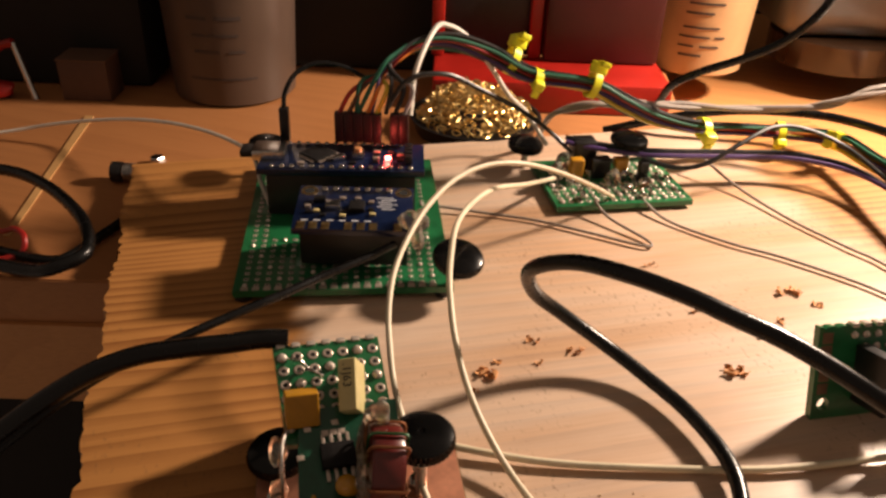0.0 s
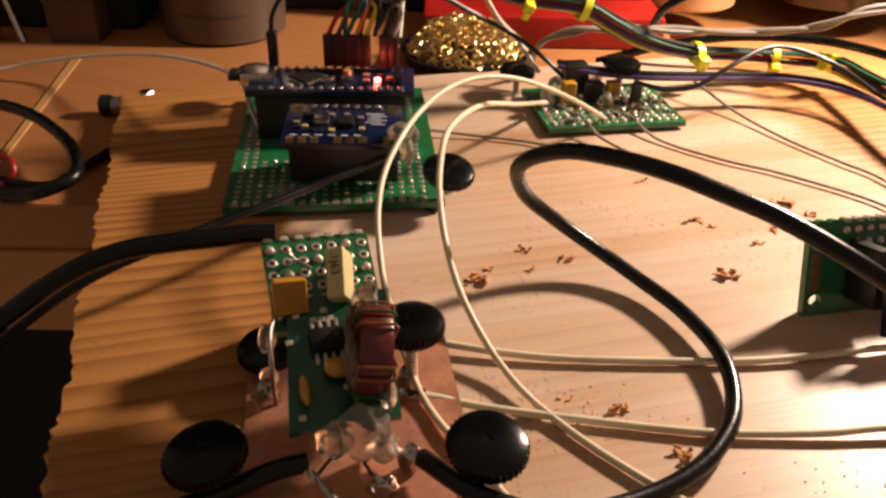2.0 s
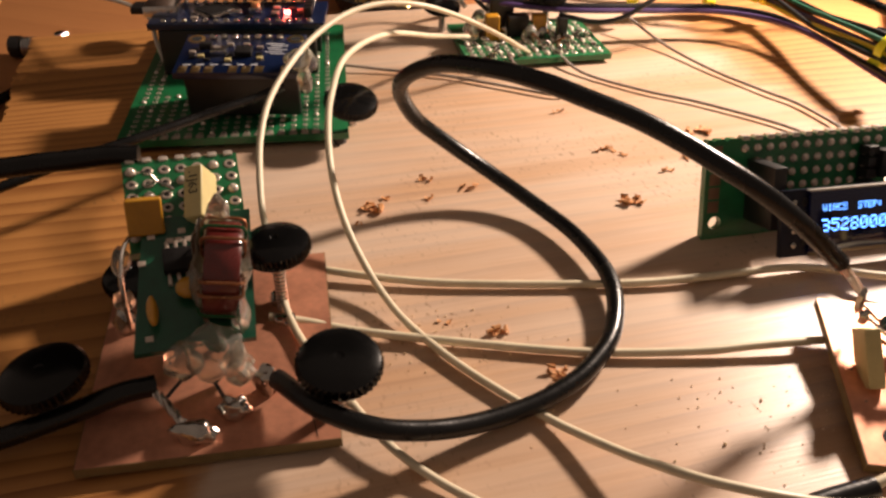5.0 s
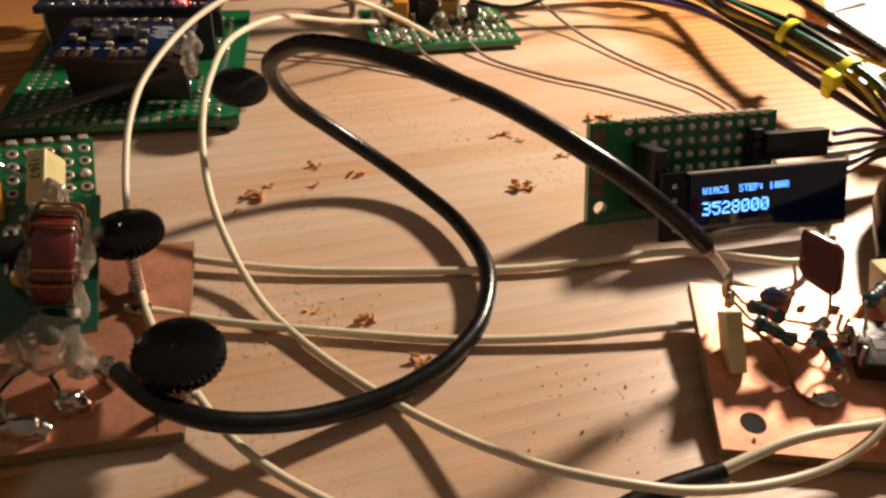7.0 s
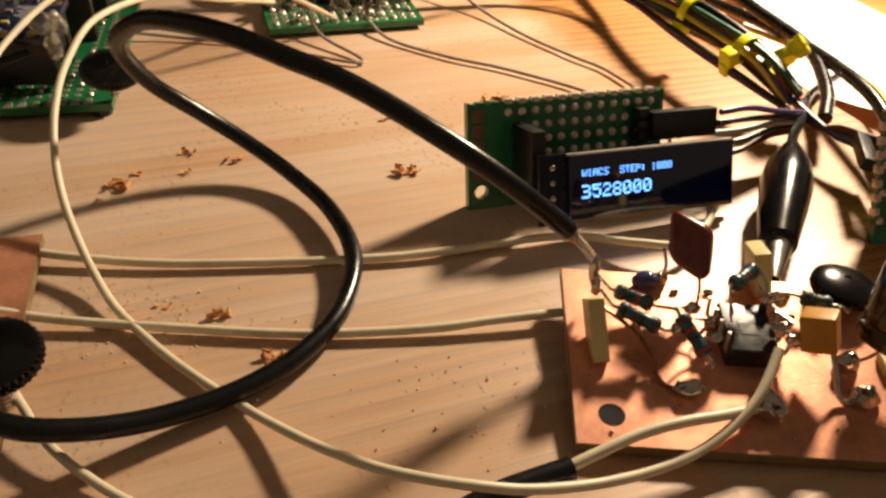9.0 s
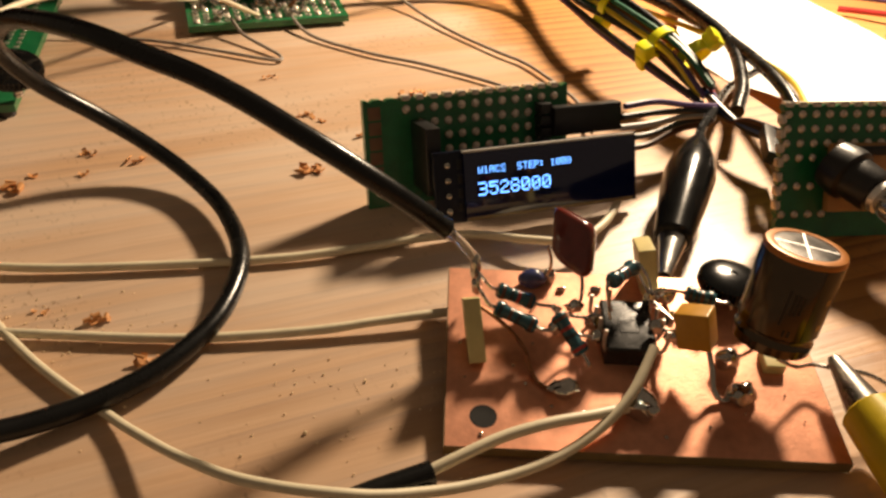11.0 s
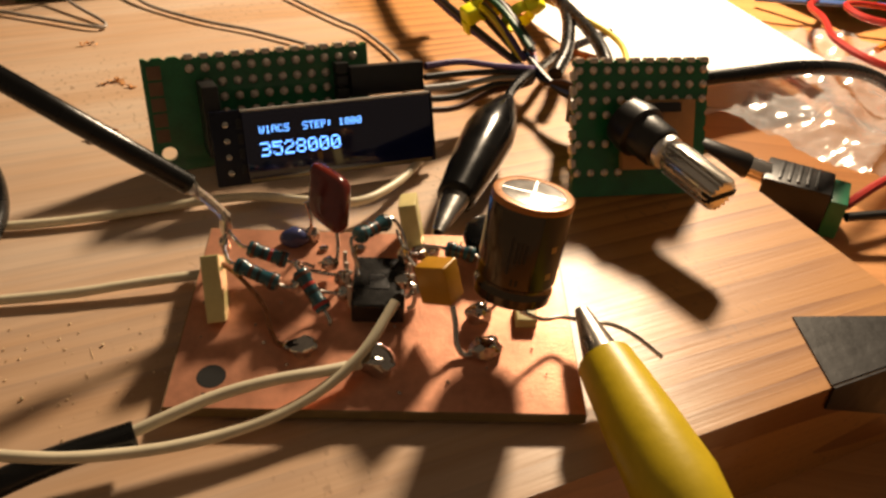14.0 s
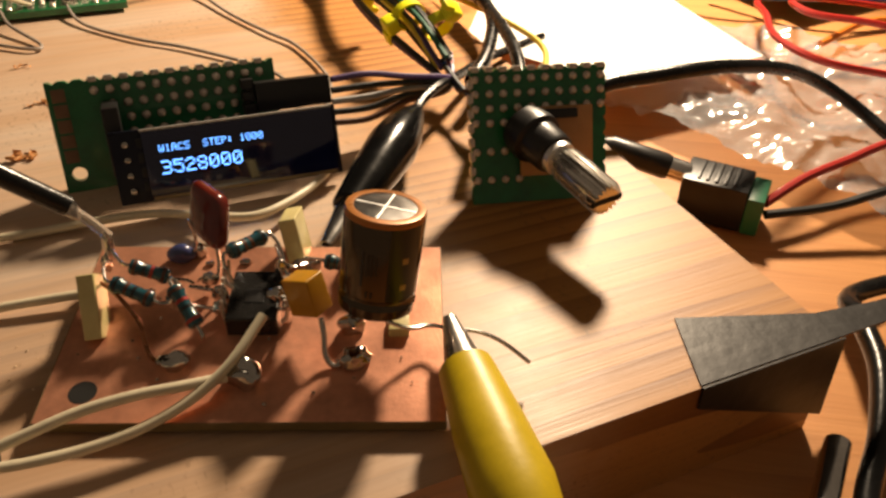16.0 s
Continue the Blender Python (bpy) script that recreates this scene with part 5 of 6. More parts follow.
cable("jumper_wire", [(-5.5, 225, 25), (-4.2, 230, 36), (0.4, 239.5, 44.5), (4.3, 242.7, 44.6), (10.0, 245.6, 40.5), (17.0, 246.0, 32.0), (23.0, 251.5, 22.0), (29.4, 258.5, 14.0), (36, 252, 6)], 0.75, WCOL["white"], "white jumper wire arching behind the controller", 8, 6)
cable("jumper_wire", [(-12, 226, 26), (-6, 228, 34), (4.0, 231.7, 34.5), (13.7, 237.6, 28.5), (26.0, 243.6, 20.5), (34.8, 242.0, 15.0), (42, 240, 9.0)], 0.7, WCOL["black"], "black jumper wire running down to the rear board", 8, 6)
for z0, colour, dy in ((0, "purple", 0), (0.9, "black", 1.6)):
    cable("jumper_wire", [(40, 241 + dy, 12 + z0), (48.1, 239.7 + dy, 11 + z0), (64.7, 238.2 + dy, 10 + z0), (91.2, 242.7 + dy, 8.5 + z0), (109.1, 244.0 + dy, 8 + z0), (123.4, 236.7 + dy, 8 + z0), (129.5, 220 + dy, 9), (133, 196, 9.5 + z0), (138, 178, 9 + z0), (146, 162, 7)], 0.75, WCOL[colour], colour + " jumper wire sweeping round the plank", 8, 6)
cable("jumper_wire", [(62.1, 237.5, 9), (72, 234.5, 8), (80.1, 233.6, 10.0), (90.0, 237.2, 15.0), (101.3, 243.8, 18.0), (113.3, 247.6, 16.0), (125.0, 244.3, 12.0), (130.0, 226.5, 10.0), (132, 205, 12), (139, 186, 12), (146, 166, 8)], 0.7, WCOL["black"], "black jumper wire arching over the plank", 8, 6)
for q in range(2):
    pts = [(33.9, 262.0, 3.0), (37.0, 256.5, 14.0), (46.0, 255.2, 18.0), (58.2, 256.2, 19.0), (76.4, 258.7, 18.0), (94.8, 260.7, 17.0), (112.0, 259.9, 18.0), (123.5, 257.2, 21.0), (137.2, 257.3, 26.0), (170, 265, 24), (205, 285, -3)]
    pts = [(x, y + 0.8 * math.cos(i * 2.5 + q * 3.14), z + 0.8 * math.sin(i * 2.5 + q * 3.14)) for i, (x, y, z) in enumerate(pts)]
    cable("twisted_pair_wire", pts, 0.85, M_GREYWIRE, "pinkish grey twisted pair wire arching over the bundle", 8, 6, "twisted pair")
cable("black_lead", [(71.5, 268, 12), (72.4, 265.4, 17), (74.0, 260.6, 24), (79.9, 255.3, 30), (90.1, 250.7, 36), (99.9, 248.8, 42), (107.1, 246.6, 51), (112, 247, 62), (122, 255, 80), (150, 300, 95), (190, 420, 60)], 1.25, M_RUBBER, "black lead with a grey end rising behind the plank", 10)
cable("black_lead", [(60, 285, -2), (80, 279, 6), (100, 277, 10), (118, 275, 11), (132, 268, 12), (145, 255, 12), (153, 235, 12), (160, 210, 10), (163, 190, 9), (158, 170, 8), (152, 158, 7)], 1.5, M_RUBBER, "black lead curving behind the wire bundle", 10)
for s in ([(82.5, 249, 6), (92, 234, 2), (101.4, 217.7, 1), (111, 204, 1), (117.7, 195, 1), (124, 176, 1.2), (123, 160, 2)], [(60, 226, 3), (66.1, 215.1, 1), (80, 204, 0.9), (93.8, 196.2, 0.9), (111.6, 181.9, 0.9), (118, 166, 1.2)],
          [(-2, 216, 3), (2.2, 216.8, 2), (16, 215.5, 1), (30, 212.4, 0.9), (45, 206, 0.9), (57, 200.7, 0.9), (58.6, 203.4, 0.9), (50, 213, 2), (46.3, 219.5, 4)]):
    cable("hookup_wire", s, 0.42, M_GREYWIRE, "thin dull cream hook-up wire lying on the plank", 7, 7, "hook-up wires")
# wires between the knot and the display, the encoder and the clip
for k, colour in enumerate(("purple", "black", "grey", "black", "brown")):
    z = 13.6 - 2.3 * k
    cable("jumper_wire", [(123.6, 146.4 + 0.2 * k, z + 1), (130.5, 149.4, z + 0.3), (138, 152.6, 11.5 - 1.3 * k), (144.5, 156.2 - 0.3 * k, 9.4 - 0.8 * k), (148.4, 160.4, 7.6 - 0.5 * k), (149.4, 168, 9)], 0.62, WCOL[colour], colour + " jumper wire plugged into the display board", 7, 6, "display wires")
for k, colour in enumerate(("black", "blue", "black", "brown")):
    cable("jumper_wire", [(147.5, 163 + k, 8.5), (149.2, 156.4, 7.4 - 0.4 * k), (151.2, 150.8, 6.6 + 0.7 * k), (154.4, 145.6 - k, 6.4 + 1.3 * k), (153.4 + 0.8 * k, 138.4, 6.0 + 1.9 * k), (153.6 + k, 134.0, 6.0 + 2.0 * k)], 0.62, WCOL[colour], colour + " jumper wire plugged into the encoder board", 7, 6, "encoder wires")
cable("clip_lead", [(138.6, 145.0, 7.6), (141.0, 149.4, 8.2), (145.2, 155.2, 8.2), (150, 163, 6), (160, 178, 3), (178, 196, 0)], 0.95, M_RUBBER, "black lead of the crocodile clip", 8)

for x, y, z, rz in ((150.6, 141.0, 9.0, 70), (153.4, 139.2, 12.5, 64), (152.6, 139.8, 6.0, 75)):
    t = thing("jumper_plug", mm(x, y, z, 12, 0, rz), "black jumper plug on the back of the encoder board", "connector", "jumper plugs")
    part("plug_shell", box(bmesh.new(), (0, 0, 0), (11.0, 2.5, 2.5), 0.2), M_BLACK, t)
# yellow cable ties
def cable_tie(x, y, z, direction, spin, big=1.0):
    t = thing("cable_tie", mm(x, y, z), "fluorescent yellow nylon cable tie round the wire bundle", "cable tie", "yellow cable ties")
    d = Vector(direction).normalized()
    k = d.to_track_quat("Z", "Y").to_matrix().to_4x4() @ Matrix.Rotation(radians(spin), 4, "Z")
    bm = bmesh.new()
    rings = []
    for i in range(25):
        a = 2 * math.pi * i / 24
        rings.append([k @ Vector((r * math.cos(a), r * math.sin(a) * 0.8, h)) for r, h in ((2.7 * big, -1.2), (3.2 * big, -1.2), (3.2 * big, 1.2), (2.7 * big, 1.2))])
    ring_sweep(bm, rings, False)
    part("band", bm, M_TIE, t)
    bm = bmesh.new()
    box(bm, (3.9 * big, 0, 0), (2.6 * big, 3.0 * big, 3.4 * big), 0.7, k, 3)
    part("lock_head", bm, M_TIE, t)
    bm = bmesh.new()
    box(bm, (5.0 * big, 2.2 * big, 0), (1.2 * big, 2.6 * big, 2.2 * big), 0.4, k)
    part("tail", bm, M_TIE, t)


for x, y, z, d, s, b in ((22.5, 246.5, 34.5, (12, 3, -6), 70, 1.0), (30.0, 243.6, 30.5, (12, 2, -4), 200, 0.72), (46.8, 246.6, 28.0, (14, 3, -5), 80, 0.95), (85.0, 257.0, 11.5, (14, 4, -2), 200, 0.9), (112, 263.6, 8.6, (14, 1, -1), 230, 0.75),
                         (128, 256.0, 9.0, (8, -12, 1), 150, 0.85), (136.6, 199.0, 14.2, (4, -14, 0), 240, 0.85), (142.0, 178.5, 13.6, (4, -12, -1), 200, 0.85), (147.6, 173.5, 13.0, (3, -10, -6), 60, 0.85)):
    cable_tie(x, y, z, d, s, b * 1.35)

# ---- rear oscillator board ----
VF = frame_of((36.0, 217.4, 2.6), (39, 7.2, 0), (-7.2, 39, 0))
vfo = thing("rear_board", VF, "green perforated board with many soldered parts and thumb nuts", "circuit board")
perf(vfo, 40.2, 30.0, [2.2 + 2.54 * i for i in range(15)], [2.6 + 2.54 * j for j in range(10)], full=lambda i, j: (i * 7 + j * 3) % 4 == 0, skip=lambda i, j: j > 4 and i < 10)
for k in range(34):
    x, y = random.uniform(2, 38), random.uniform(3, 26)
    bm = bmesh.new()
    blob(bm, (x, y, random.uniform(0.4, 1.6)), (random.uniform(0.6, 1.3), random.uniform(0.6, 1.1), random.uniform(0.7, 1.8)), k, 2, 0.35)
    part("solder_joint", bm, M_SOLDER, vfo)
for k in range(12):
    x, y = random.uniform(6, 34), random.uniform(6, 24)
    part("lead", tube(bmesh.new(), [(x, y, 0.2), (x + random.uniform(-2, 2), y + random.uniform(-2, 2), 3.5), (x + random.uniform(-4, 4), y + random.uniform(-3, 3), 0.3)], 0.25, 6, 5), M_LEAD if k % 3 else M_BROWNWIRE, vfo)
for c, s, m, lab in (((10, 16, 3.5), (4, 3, 7), M_OCHRE, "ochre film capacitor"), ((18, 18, 3), (6, 4, 6), M_BLACK, "black module"), ((24, 17, 3.2), (4, 3, 6), M_OCHRE, "ochre film capacitor"), ((14, 23, 5), (7, 6, 10), M_BLACK, "black inductor can"), ((30, 14, 3), (3, 2.4, 6), M_BLACK, "black transistor")):
    part("component", box(bmesh.new(), c, s, 0.5, None, 3), m, vfo, lab)
for c in ((4, 16, 3), (7, 20, 4), (20, 12, 2)):
    bm = bmesh.new()
    blob(bm, c, (2.2, 2.0, 3.0), c[0], 3, 0.5, 1.3)
    part("glue_blob", bm, M_GLUE, vfo, "blob of clear hot-melt glue")
thumb_nut(29.0, 248.0, 7.5, 0.0, (6, 4), 5.4)
thumb_nut(59.0, 242.5, 12.6, 2.6, (4, 4), 5.6)

# ---- left of the plank ----
cable("looped_cable", [(-175, 236, -4.6), (-150, 238, -3), (-126.2, 233.6, 0.0), (-107.7, 222.0, 1.5), (-90.2, 203.4, 2.0), (-82.8, 188, 1.6), (-88.2, 182.2, 0), (-96.3, 184.4, -2.6), (-110, 189.5, -4), (-135, 196, -4.4)], 1.7, M_RUBBER, "thick black cable looped beside the plank", 12)
cable("looped_cable", [(-82.0, 222, -4.6), (-83.8, 212.9, -4.2), (-86.3, 205.5, -4.2), (-89.0, 198.9, -4.4), (-93.3, 192.6, -4.6), (-106, 195.0, -4.6), (-130, 204, -4.6)], 1.3, M_RUBBER, "black cable lying under the looped one", 10)
cable("hookup_wire", [(-175, 258, -4.8), (-142.9, 266.7, -3), (-123.7, 267.5, 0.5), (-103.4, 264.5, 4.0), (-85.2, 254.9, 8.0), (-69.4, 243.3, 11.0), (-56.1, 230.7, 13.0), (-48.5, 222.5, 12.5), (-45, 215, 8), (-41, 208, 4.0)], 0.6, WCOL["white"], "thin white wire arching to the controller board", 7, 7, "hook-up wires")
cable("red_wire", [(-125, 206, -5), (-112.3, 203.0, -3.0), (-107.4, 201.4, -1.0), (-102.7, 196.9, -1.0), (-104.2, 193.9, -4.6), (-116, 190, -5)], 0.8, WCOL["red"], "short loop of red wire on the bench", 7)
bm = bmesh.new()
slab(bm, [(-113.2, 205.0), (-111.4, 205.0), (-121.0, 290), (-124.0, 290)], BENCH, BENCH + 0.5)
solo("edge_strip", bm, mat("pale_wood_strip", srgb("c79a63"), 0.5, 0, 0.2, 150), "pale strip of bare wood along the bench joint", "strip")
t = thing("thumb_screw", mm(-92.4, 240.5, BENCH) @ Matrix.Scale(0.74, 4), "small black knob on a steel screw lying on the bench", "screw")
kn = Matrix.Translation((0, 0, 4.3)) @ Matrix.Rotation(radians(90), 4, "Y")
part("knob", lathe(bmesh.new(), [(3.6, -5.2), (4.2, -4.8), (4.2, -1.0), (3.9, -0.6), (1.6, -0.6)], 28, kn), M_BLACK, t)
for i in range(4):
    part("thread_ring", lathe(bmesh.new(), [(2.9, 0.0 + 1.15 * i), (3.9, 0.3 + 1.15 * i), (3.9, 0.75 + 1.15 * i), (2.9, 1.05 + 1.15 * i)], 24, kn), M_STEEL, t)
t = thing("hex_nut", mm(-86.9, 253.5, BENCH), "small steel nut lying on the bench", "nut")
part("ring", lathe(bmesh.new(), [(2.2, 0), (2.4, 0.4), (2.4, 2.2), (2.1, 2.6), (1.0, 2.5)], 6), M_STEEL, t)

# ---- things at the back of the bench ----
M_FROST = mat("frosted_tub", (0.085, 0.055, 0.04), 0.35, 0, 0.12, 30)
M_TEXT = mat("dark_print", (0.05, 0.035, 0.03), 0.6)


def vessel(name, label, cx, cy, r0, r1, h, material, bars, category):
    t = thing(name, mm(cx, cy, BENCH), label, category)
    bm = bmesh.new()
    lathe(bm, [(r0 - 2, 0), (r0, 1.2), (r0 + (r1 - r0) * 0.1, h * 0.1), (r1, h - 2), (r1 + 1.2, h - 1.5), (r1 + 1.2, h), (r1 - 1, h), (r0 - 2.5, 3)], 48)
    part("body", bm, material, t)
    for z, w, a0, th in bars:
        bm = bmesh.new()
        r = r0 + (r1 - r0) * z / h + 0.25
        n = 14
        lo = [bm.verts.new((r * math.cos(a), r * math.sin(a), z)) for a in [radians(a0 - w / 2 + w * i / n) for i in range(n + 1)]]
        hi = [bm.verts.new((r * math.cos(a), r * math.sin(a), z + th)) for a in [radians(a0 - w / 2 + w * i / n) for i in range(n + 1)]]
        for i in range(n):
            bm.faces.new((lo[i], lo[i + 1], hi[i + 1], hi[i]))
        part("print_bar", bm, M_TEXT, t)
    return t


vessel("plastic_tub", "frosted plastic tub with dark unreadable print", -78, 325, 23, 27, 95, M_FROST, [(33, 18, -104, 1.2), (33, 22, -78, 1.2), (27, 40, -90, 0.9), (42, 14, -108, 2.2), (42, 30, -80, 2.2), (21, 22, -98, 1.0), (21, 14, -72, 1.0), (11, 60, -86, 0.7)], "tub")
vessel("printed_cup", "cream plastic container with dark unreadable print", 115, 378, 20.5, 25, 90, mat("cream_plastic", srgb("b08f68"), 0.4, 0, 0.1, 40), [(9, 26, -112, 1.0), (13, 18, -118, 0.9), (13, 22, -92, 0.9), (17, 34, -110, 0.9), (17, 12, -82, 0.9), (21, 40, -104, 0.9), (27, 30, -108, 1.0), (31, 38, -102, 1.0), (35, 22, -112, 1.0), (35, 16, -86, 1.0), (39, 34, -104, 1.0)], "container")
g = thing("grey_appliance", mm(185, 395, BENCH), "rounded grey metal appliance with a ring and dark opening", "appliance")
bm = bmesh.new()
box(bm, (10, 10, 52), (90, 60, 78), 12, None, 4)
part("housing", bm, mat("grey_enamel", (0.10, 0.09, 0.08), 0.35, 0.3, 0.1, 40), g)
bm = bmesh.new()
lathe(bm, [(30, 0), (30, 12), (27, 13)], 32)
part("foot", bm, mat("brown_glass", (0.03, 0.015, 0.008), 0.2, 0, 0.2, 40), g)
ring = lathe(bmesh.new(), [(26, 0), (28, 1), (28, 4), (24, 4.5), (20, 2), (4, 1.5)], 40, Matrix.Translation((10, -20.2, 62)) @ Matrix.Rotation(radians(90), 4, "X"))
part("ring", ring, mat("dull_steel_ring", (0.35, 0.33, 0.3), 0.35, 0.9, 0.15, 100), g)
rs = thing("red_stand", mm(44, 326, BENCH), "red plastic stand with upright posts and dark back", "stand")
part("tray", box(bmesh.new(), (0, 0, 6), (90, 34, 12), 2.0), M_RED, rs)
part("back_panel", box(bmesh.new(), (-22, 17, 42), (42, 3, 60), 1.0), M_BLACK, rs)
for x in (-43.5, -5):
    part("post", box(bmesh.new(), (x, 14, 42), (5, 6, 60), 1.0), M_RED, rs)
part("side_block", box(bmesh.new(), (21, 17, 30), (46, 20, 36), 3.0), mat("dark_red_plastic", (0.06, 0.006, 0.005), 0.4, 0, 0.2, 60), rs)
part("label_plate", box(bmesh.new(), (-24, 15.2, 62), (14, 0.8, 16), 0.4), M_BACK_DARK, rs)
bx = thing("small_box", mm(-129, 312, BENCH), "small brown cardboard box at the back of the bench", "box")
part("carton", box(bmesh.new(), (0, 0, 7.5), (18, 14, 15), 0.6), mat("brown_card", (0.10, 0.05, 0.03), 0.7, 0, 0.2, 60), bx)
part("lid_flap", box(bmesh.new(), (0, 0, 15.3), (18.6, 14.6, 0.7), 0.2), mat("brown_card_lid", (0.12, 0.06, 0.035), 0.7, 0, 0.2, 60), bx)
pl = thing("pliers", mm(-156, 305, BENCH), "small red-handled tool leaning at the back", "tool")
part("blade", tube(bmesh.new(), [(8, 0, 0), (5, 2, 10), (2, 4, 20)], 1.2, 8, 4), M_STEEL, pl)
part("grip", tube(bmesh.new(), [(2, 4, 20), (-2, 4, 19), (-6, 3, 17)], 1.6, 8, 4), M_RED, pl)
bm = bmesh.new()
blob(bm, (-10, 0, 3.2), (11, 5, 3.2), 4, 3, 0.3)
part("red_bundle", bm, M_RED, pl)
# two added near-black blocks that fill the back with shade
dk = thing("dark_filler", mm(-150, 372, BENCH), "near-black block added to darken the back of the bench", "case")
part("filler_body", box(bmesh.new(), (0, 0, 70), (320, 40, 140), 3), M_BACK_DARK, dk)
part("filler_lid", box(bmesh.new(), (0, 0, 142), (324, 44, 6), 2), M_BACK_DARK, dk)
dk = thing("dark_filler", mm(-200, 334, BENCH), "low near-black block added to darken the back of the bench", "case")
part("filler_body", box(bmesh.new(), (0, 0, 40), (180, 26, 80), 3), M_BACK_DARK, dk)
part("filler_lid", box(bmesh.new(), (0, 0, 82), (183, 28, 5), 2), M_BACK_DARK, dk)
# brass wool in a dish
wool = thing("brass_wool", mm(15, 290, BENCH), "gold brass wool tip cleaner in a low dish", "cleaner")
part("dish", lathe(bmesh.new(), [(17, 0), (21, 1), (23, 6), (23.4, 6.4), (22.4, 6.6), (20, 3)], 40), M_BLACK, wool)
bm = bmesh.new()
for i in range(420):
    a, rr = random.uniform(0, 6.283), 20 * math.sqrt(random.random())
    x, y = rr * math.cos(a), rr * math.sin(a)
    z = 5 + 12 * (1 - (rr / 22) ** 2) * random.uniform(0.55, 1.0)
    q, s, tw = random.uniform(0.9, 2.0), random.uniform(0, 6.28), random.uniform(-1, 1)
    pts = [(x + q * math.cos(s + k * 1.5), y + q * math.sin(s + k * 1.5) * (0.4 + 0.6 * abs(tw)), z + 0.8 * math.sin(k * 1.3 + s) + tw * k * 0.35) for k in range(5)]
    tube(bm, pts, 0.34, 4, 2)
tagged(part("curled_brass", bm, M_GOLD, wool, "curled shiny brass strips"), kind="stuff")

# ---- right of the plank ----
M_BAG = mat("clear_bag_film", (0.72, 0.72, 0.72), 0.12, 0.5, 0.1, 40, 0.8, 90, coat=0.6)
M_BAG.node_tree.nodes["Principled BSDF"].inputs["Alpha"].default_value = 0.55
M_SEAL = mat("bag_seal", (0.6, 0.25, 0.2), 0.3, 0, 0.1, 60)
M_PAPER = mat("white_paper", (0.82, 0.80, 0.76), 0.6, 0, 0.05, 60, 0.1, 200)


def sheet(name, corners, n, amp, freq, material, label, category, base, seed=0):
    bm = bmesh.new()
    a, b, c, d = [Vector((*q, 0)) for q in corners]
    grid = []
    for i in range(n + 1):
        row = []
        for j in range(n + 1):
            u, v = i / n, j / n
            p = a.lerp(b, u).lerp(d.lerp(c, u), v)
            h = noise.fractal(p * freq + Vector((seed, 0, 0)), 0.8, 2.1, 4)
            r = abs(noise.noise(p * freq * 0.7 + Vector((0, seed, 4))))
            p.z = base + amp * max(0.02, 0.45 + 0.5 * h + 0.5 * (0.5 - r))
            row.append(bm.verts.new(p))
        grid.append(row)
    for i in range(n):
        for j in range(n):
            bm.faces.new((grid[i][j], grid[i + 1][j], grid[i + 1][j + 1], grid[i][j + 1]))
    ob = solo(name, bm, material, label, category)
    return ob


bag = thing("plastic_bag", mm(250, 180, DESK), "crumpled shiny clear plastic bag lying on the desk", "bag")
for nm, q, cnt, am, ma_, lab in (("film", [(193, 192), (240, 118), (335, 172), (228, 246)], 90, 9.0, M_BAG, "thin crumpled clear film"), ("seal_strip", [(239, 196), (244, 198), (236, 262), (230, 260)], 30, 9.4, M_SEAL, "pinkish bag seal strip")):
    ob = sheet(nm, q, cnt, am, 0.05, ma_, "", "", DESK + 0.3, 3)
    ob.parent = bag
    ob.matrix_parent_inverse = bag.matrix_basis.inverted()
    tagged(ob, lab)
sheet("paper_sheet", [(162, 214), (197, 180), (237, 192), (208, 330)], 24, 2.6, 0.012, M_PAPER, "white sheet of paper in the lamp light", "paper", DESK + 11.0, 7)
cable("power_cable", [(172, 146, 9), (178.1, 147.8, 10.0), (186.0, 148.6, 10.4), (195.5, 149.4, 11), (205.6, 152.0, 10), (219.9, 158.0, 6), (233.3, 163.1, 0), (243.7, 160.4, -6), (249.2, 149.0, -10), (262, 128, -17.5)], 1.5, M_RUBBER, "black power cable arching from the encoder board to the desk", 12)
dc = thing("barrel_jack", mm(202, 140, DESK), "black barrel connector with a green screw terminal", "connector")
ma, ln = axis((180.0, 152.6, -6.6), (194.4, 144.6, -9.4))
world_part("plug_body", lathe(bmesh.new(), [(1.2, -4), (1.7, 0), (2.6, 2), (2.8, ln - 3), (2.4, ln - 2)], 20, ma), M_BLACK, dc)
world_part("barrel", lathe(bmesh.new(), [(2.4, ln - 3), (2.4, ln + 2), (2.0, ln + 2.2)], 20, ma), M_STEEL, dc, "silver plug barrel")
kd = frame_of((196.2, 144.6, -14.4), (12.6, -9.2, 0), (9.2, 12.6, 0))
kd.translation *= 1000
bm = bmesh.new()
box(bm, (6.6, 0, 1.2), (13.4, 10.0, 9.6), 0.6)
for i in range(5):
    box(bm, (3 + 1.8 * i, 0, 6.1), (0.7, 8.0, 0.6), 0.1)
bmesh.ops.transform(bm, matrix=kd, verts=bm.verts)
world_part("jack_body", bm, M_BLACK, dc)
bm = bmesh.new()
box(bm, (15.0, 0, 0.6), (3.4, 10.0, 8.4), 0.5)
bmesh.ops.transform(bm, matrix=kd, verts=bm.verts)
world_part("terminal", bm, mat("green_terminal", (0.02, 0.16, 0.08), 0.4, 0, 0.15, 200), dc, "green screw terminal")
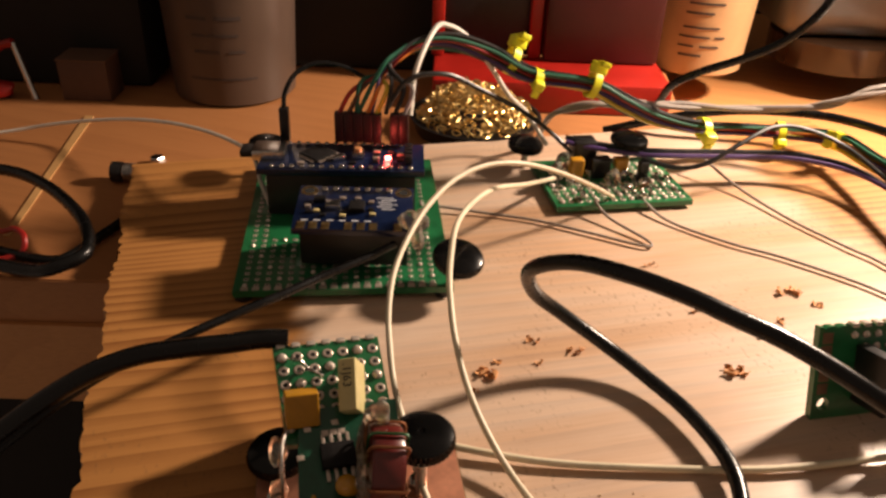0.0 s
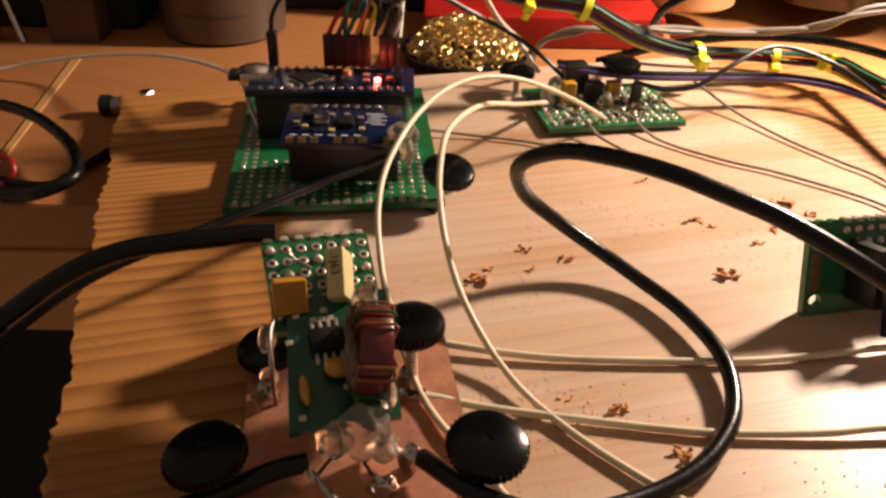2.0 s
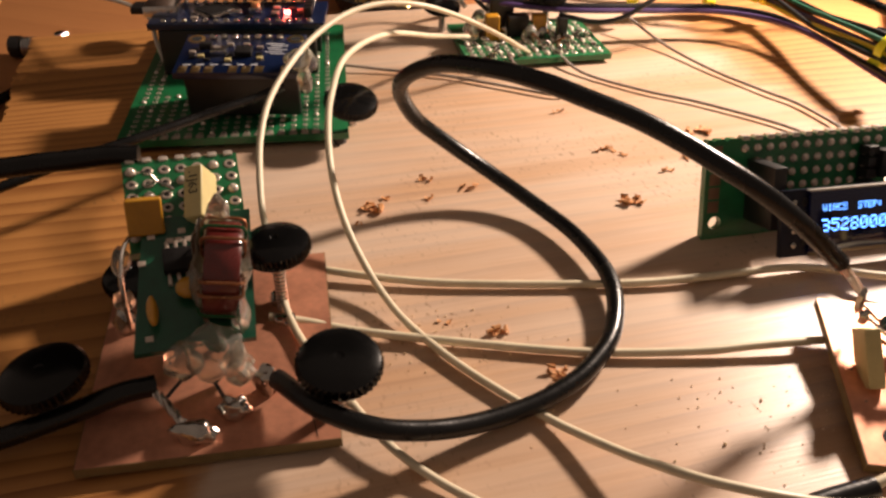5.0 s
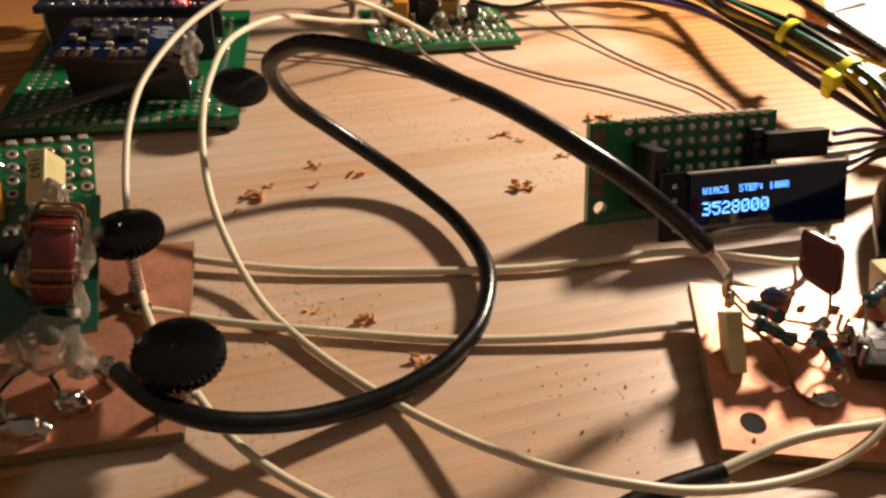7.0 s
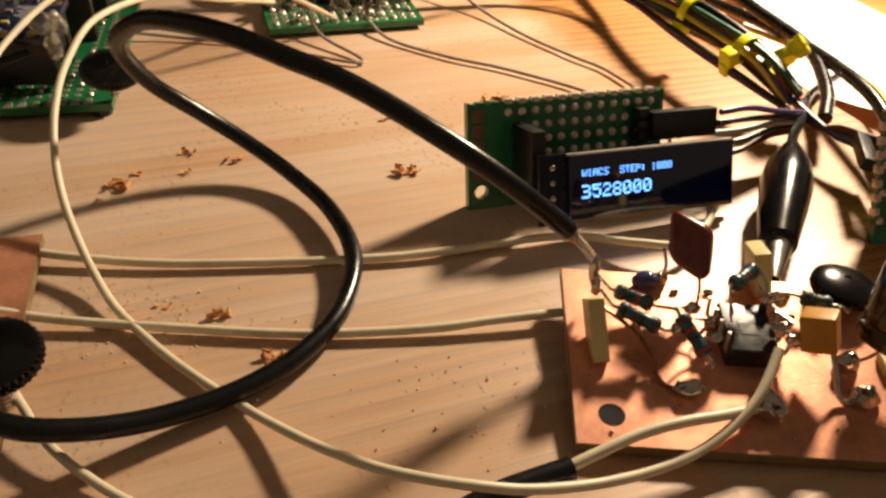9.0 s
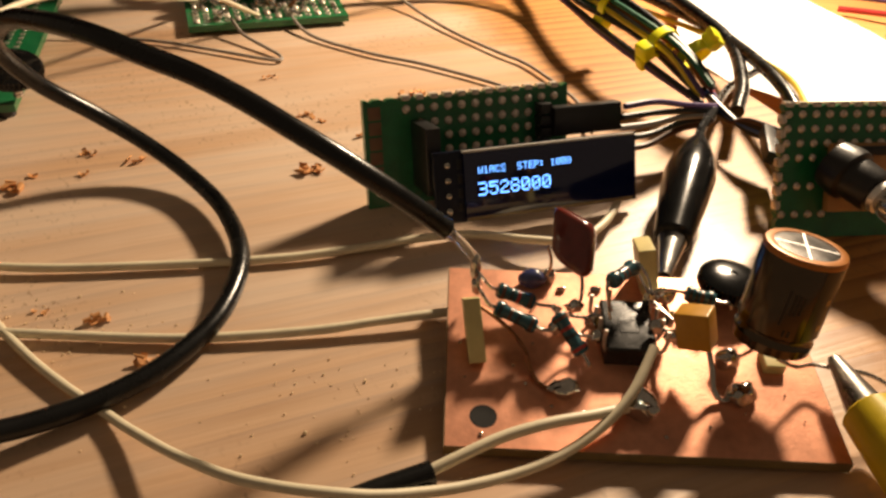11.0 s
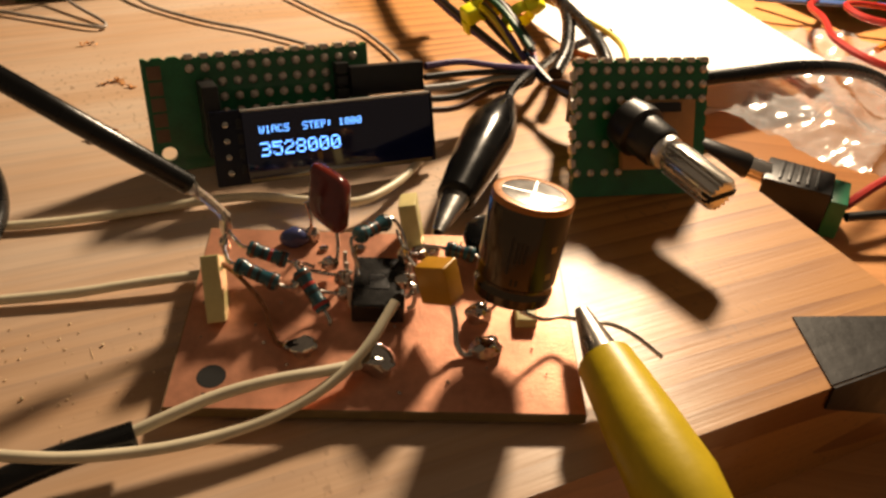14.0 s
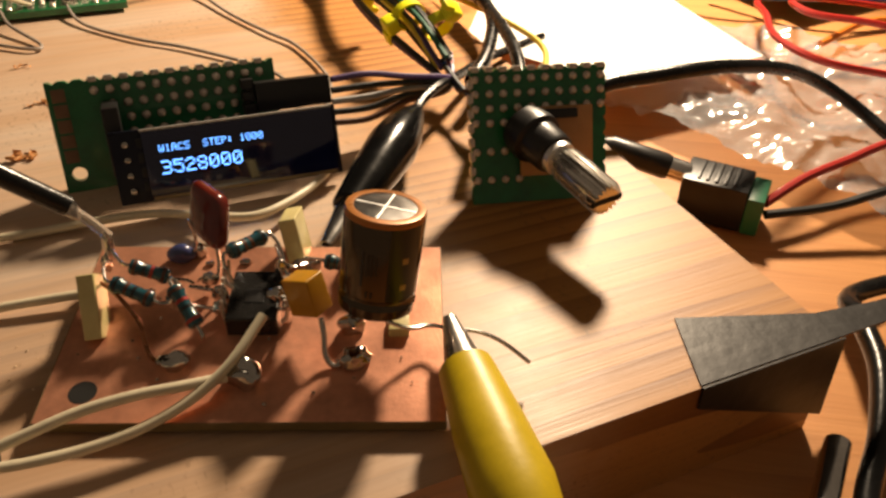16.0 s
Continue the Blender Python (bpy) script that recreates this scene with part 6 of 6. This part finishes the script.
for k, (colour, pts) in enumerate((("red", [(209, 134, -12), (220, 139, -10), (232, 143.6, -9.5), (250, 149, -8), (285, 160, -12)]), ("black", [(208, 131.5, -13), (222, 131, -12), (240, 133, -10), (275, 142, -16)]),
                                   ("red", [(300, 178, -14), (268, 181.3, -9), (248, 184, -5), (243, 198, -4), (248, 213, -4), (258, 235, -8), (290, 270, -17)]), ("red", [(310, 200, -14), (281, 206, -6), (262, 212, -4), (262, 224, -4), (282, 232, -8), (330, 236, -17)]),
                                   ("blue", [(256, 262, -16), (275, 240, -10), (300, 236, -10), (335, 250, -17)]), ("orange", [(262, 205, -10), (285, 215, -8), (312, 212, -10), (350, 225, -17)]), ("red", [(236, 262, -10), (262, 248, -8), (298, 258, -9), (340, 262, -17)]), ("purple", [(250, 280, -12), (280, 262, -10), (310, 268, -10), (350, 276, -17)]))):
    cable("loose_wire", pts, 1.0, WCOL[colour], colour + " loose wire lying over the plastic bag", 8, 7, "loose wires")
gb = thing("green_board", mm(292, 262, DESK + 9), "green circuit board lying among loose wires", "circuit board")
part("board", box(bmesh.new(), (0, 0, 0), (46, 30, 1.6), 0.2, Matrix.Rotation(radians(20), 4, "Z")), M_GREEN, gb)
for i in range(8):
    part("component", box(bmesh.new(), (-16 + 4.6 * i, random.uniform(-9, 9), 2), (3, 4, 3), 0.3, Matrix.Rotation(radians(20), 4, "Z")), (M_BLACK, M_TIN, M_OCHRE)[i % 3], gb)
cable("heavy_lead", [(156, 240, 4), (160, 220, 6), (163, 200, 8), (163, 180, 10), (162, 162, 11), (160, 148, 10)], 1.4, M_RUBBER, "black lead running down to the encoder board", 10)
cable("jumper_wire", [(150, 225, 5), (160, 206, 6), (168, 190, 6), (172, 176, 6), (168, 160, 7), (163, 146, 8)], 0.7, WCOL["yellow"], "yellow jumper wire running to the encoder board", 7)

# ---- wood shavings, crumbs and knots on the plank ----
def shaving(x, y, s, n, seed, material=None):
    rnd = random.Random(seed)
    t = thing("wood_shaving", mm(x, y, 0.02), "small curled wood shaving lying on the plank", "shaving", "wood shavings")
    for i in range(n):
        a, r = rnd.uniform(0, 6.28), rnd.uniform(0.2, 1.4) * s
        q, w = rnd.uniform(0.5, 1.1) * s, rnd.uniform(0.25, 0.6) * s
        cx, cy = r * math.cos(a) * 1.4, r * math.sin(a) * 0.7
        d = rnd.uniform(0, 6.28)
        turns, rows = rnd.uniform(2.0, 5.0), []
        for k in range(9):
            th = k / 8 * turns + d
            px, pz = q * 0.55 * math.cos(th), q * 0.4 * (1 + math.sin(th))
            e = Vector((math.cos(d * 2), math.sin(d * 2), 0))
            f = Vector((-e.y, e.x, 0.15))
            c = Vector((cx, cy, 0.15)) + e * (px + 0.16 * k * s * 0.6) + Vector((0, 0, pz))
            rows.append([c - f * w, c + f * w, c + f * w + Vector((0, 0, 0.1)), c - f * w + Vector((0, 0, 0.1))])
        part("curl", ring_sweep(bmesh.new(), rows), M_SHAVE, t)


for i, (x, y, s, n) in enumerate(((89.2, 182.0, 1.5, 8), (93.6, 177.2, 1.1, 4), (66.5, 150.6, 1.3, 11), (34.2, 156.4, 1.1, 6), (24.2, 159.6, 0.9, 5), (14.6, 147.6, 1.3, 10), (16.6, 152.4, 0.7, 3), (24.8, 151.4, 0.7, 3),
                                  (56.8, 192.4, 0.9, 5), (64.6, 173.0, 1.0, 5), (68, 171, 0.7, 3), (82, 170, 0.9, 4), (36.6, 110.6, 1.2, 7), (27.6, 113.2, 0.5, 3), (44.2, 101.0, 1.2, 7), (76, 164, 0.8, 4), (12.0, 142.4, 0.6, 3), (130, 127, 0.7, 3))):
    shaving(x, y, s, n, 100 + i)
rnd = random.Random(5)
bm = bmesh.new()
for i in range(230):
    if i < 120:
        x, y = rnd.gauss(30, 9), rnd.gauss(109, 5)
    elif i < 220:
        x, y = rnd.gauss(74, 12), rnd.gauss(93, 7)
    else:
        x, y = rnd.uniform(-40, 170), rnd.uniform(86, 200)
    r = rnd.uniform(0.06, 0.17) * (1.6 if rnd.random() < 0.08 else 1)
    vs = bmesh.ops.create_icosphere(bm, subdivisions=1, radius=r)["verts"] if i < 200 else None
    if vs:
        bmesh.ops.translate(bm, verts=vs, vec=(x, y, r * 0.8))
    else:
        p = [bm.verts.new((x + r * a, y + r * b, c)) for a, b, c in ((1, 0, 0.02), (-0.6, 0.8, 0.02), (-0.6, -0.8, 0.02), (0, 0, r * 1.3))]
        for f in ((0, 1, 3), (1, 2, 3), (2, 0, 3), (2, 1, 0)):
            bm.faces.new([p[k] for k in f])
solo("sawdust", bm, M_DUST, "fine pale sawdust crumbs scattered on the plank", "sawdust", kind="stuff")
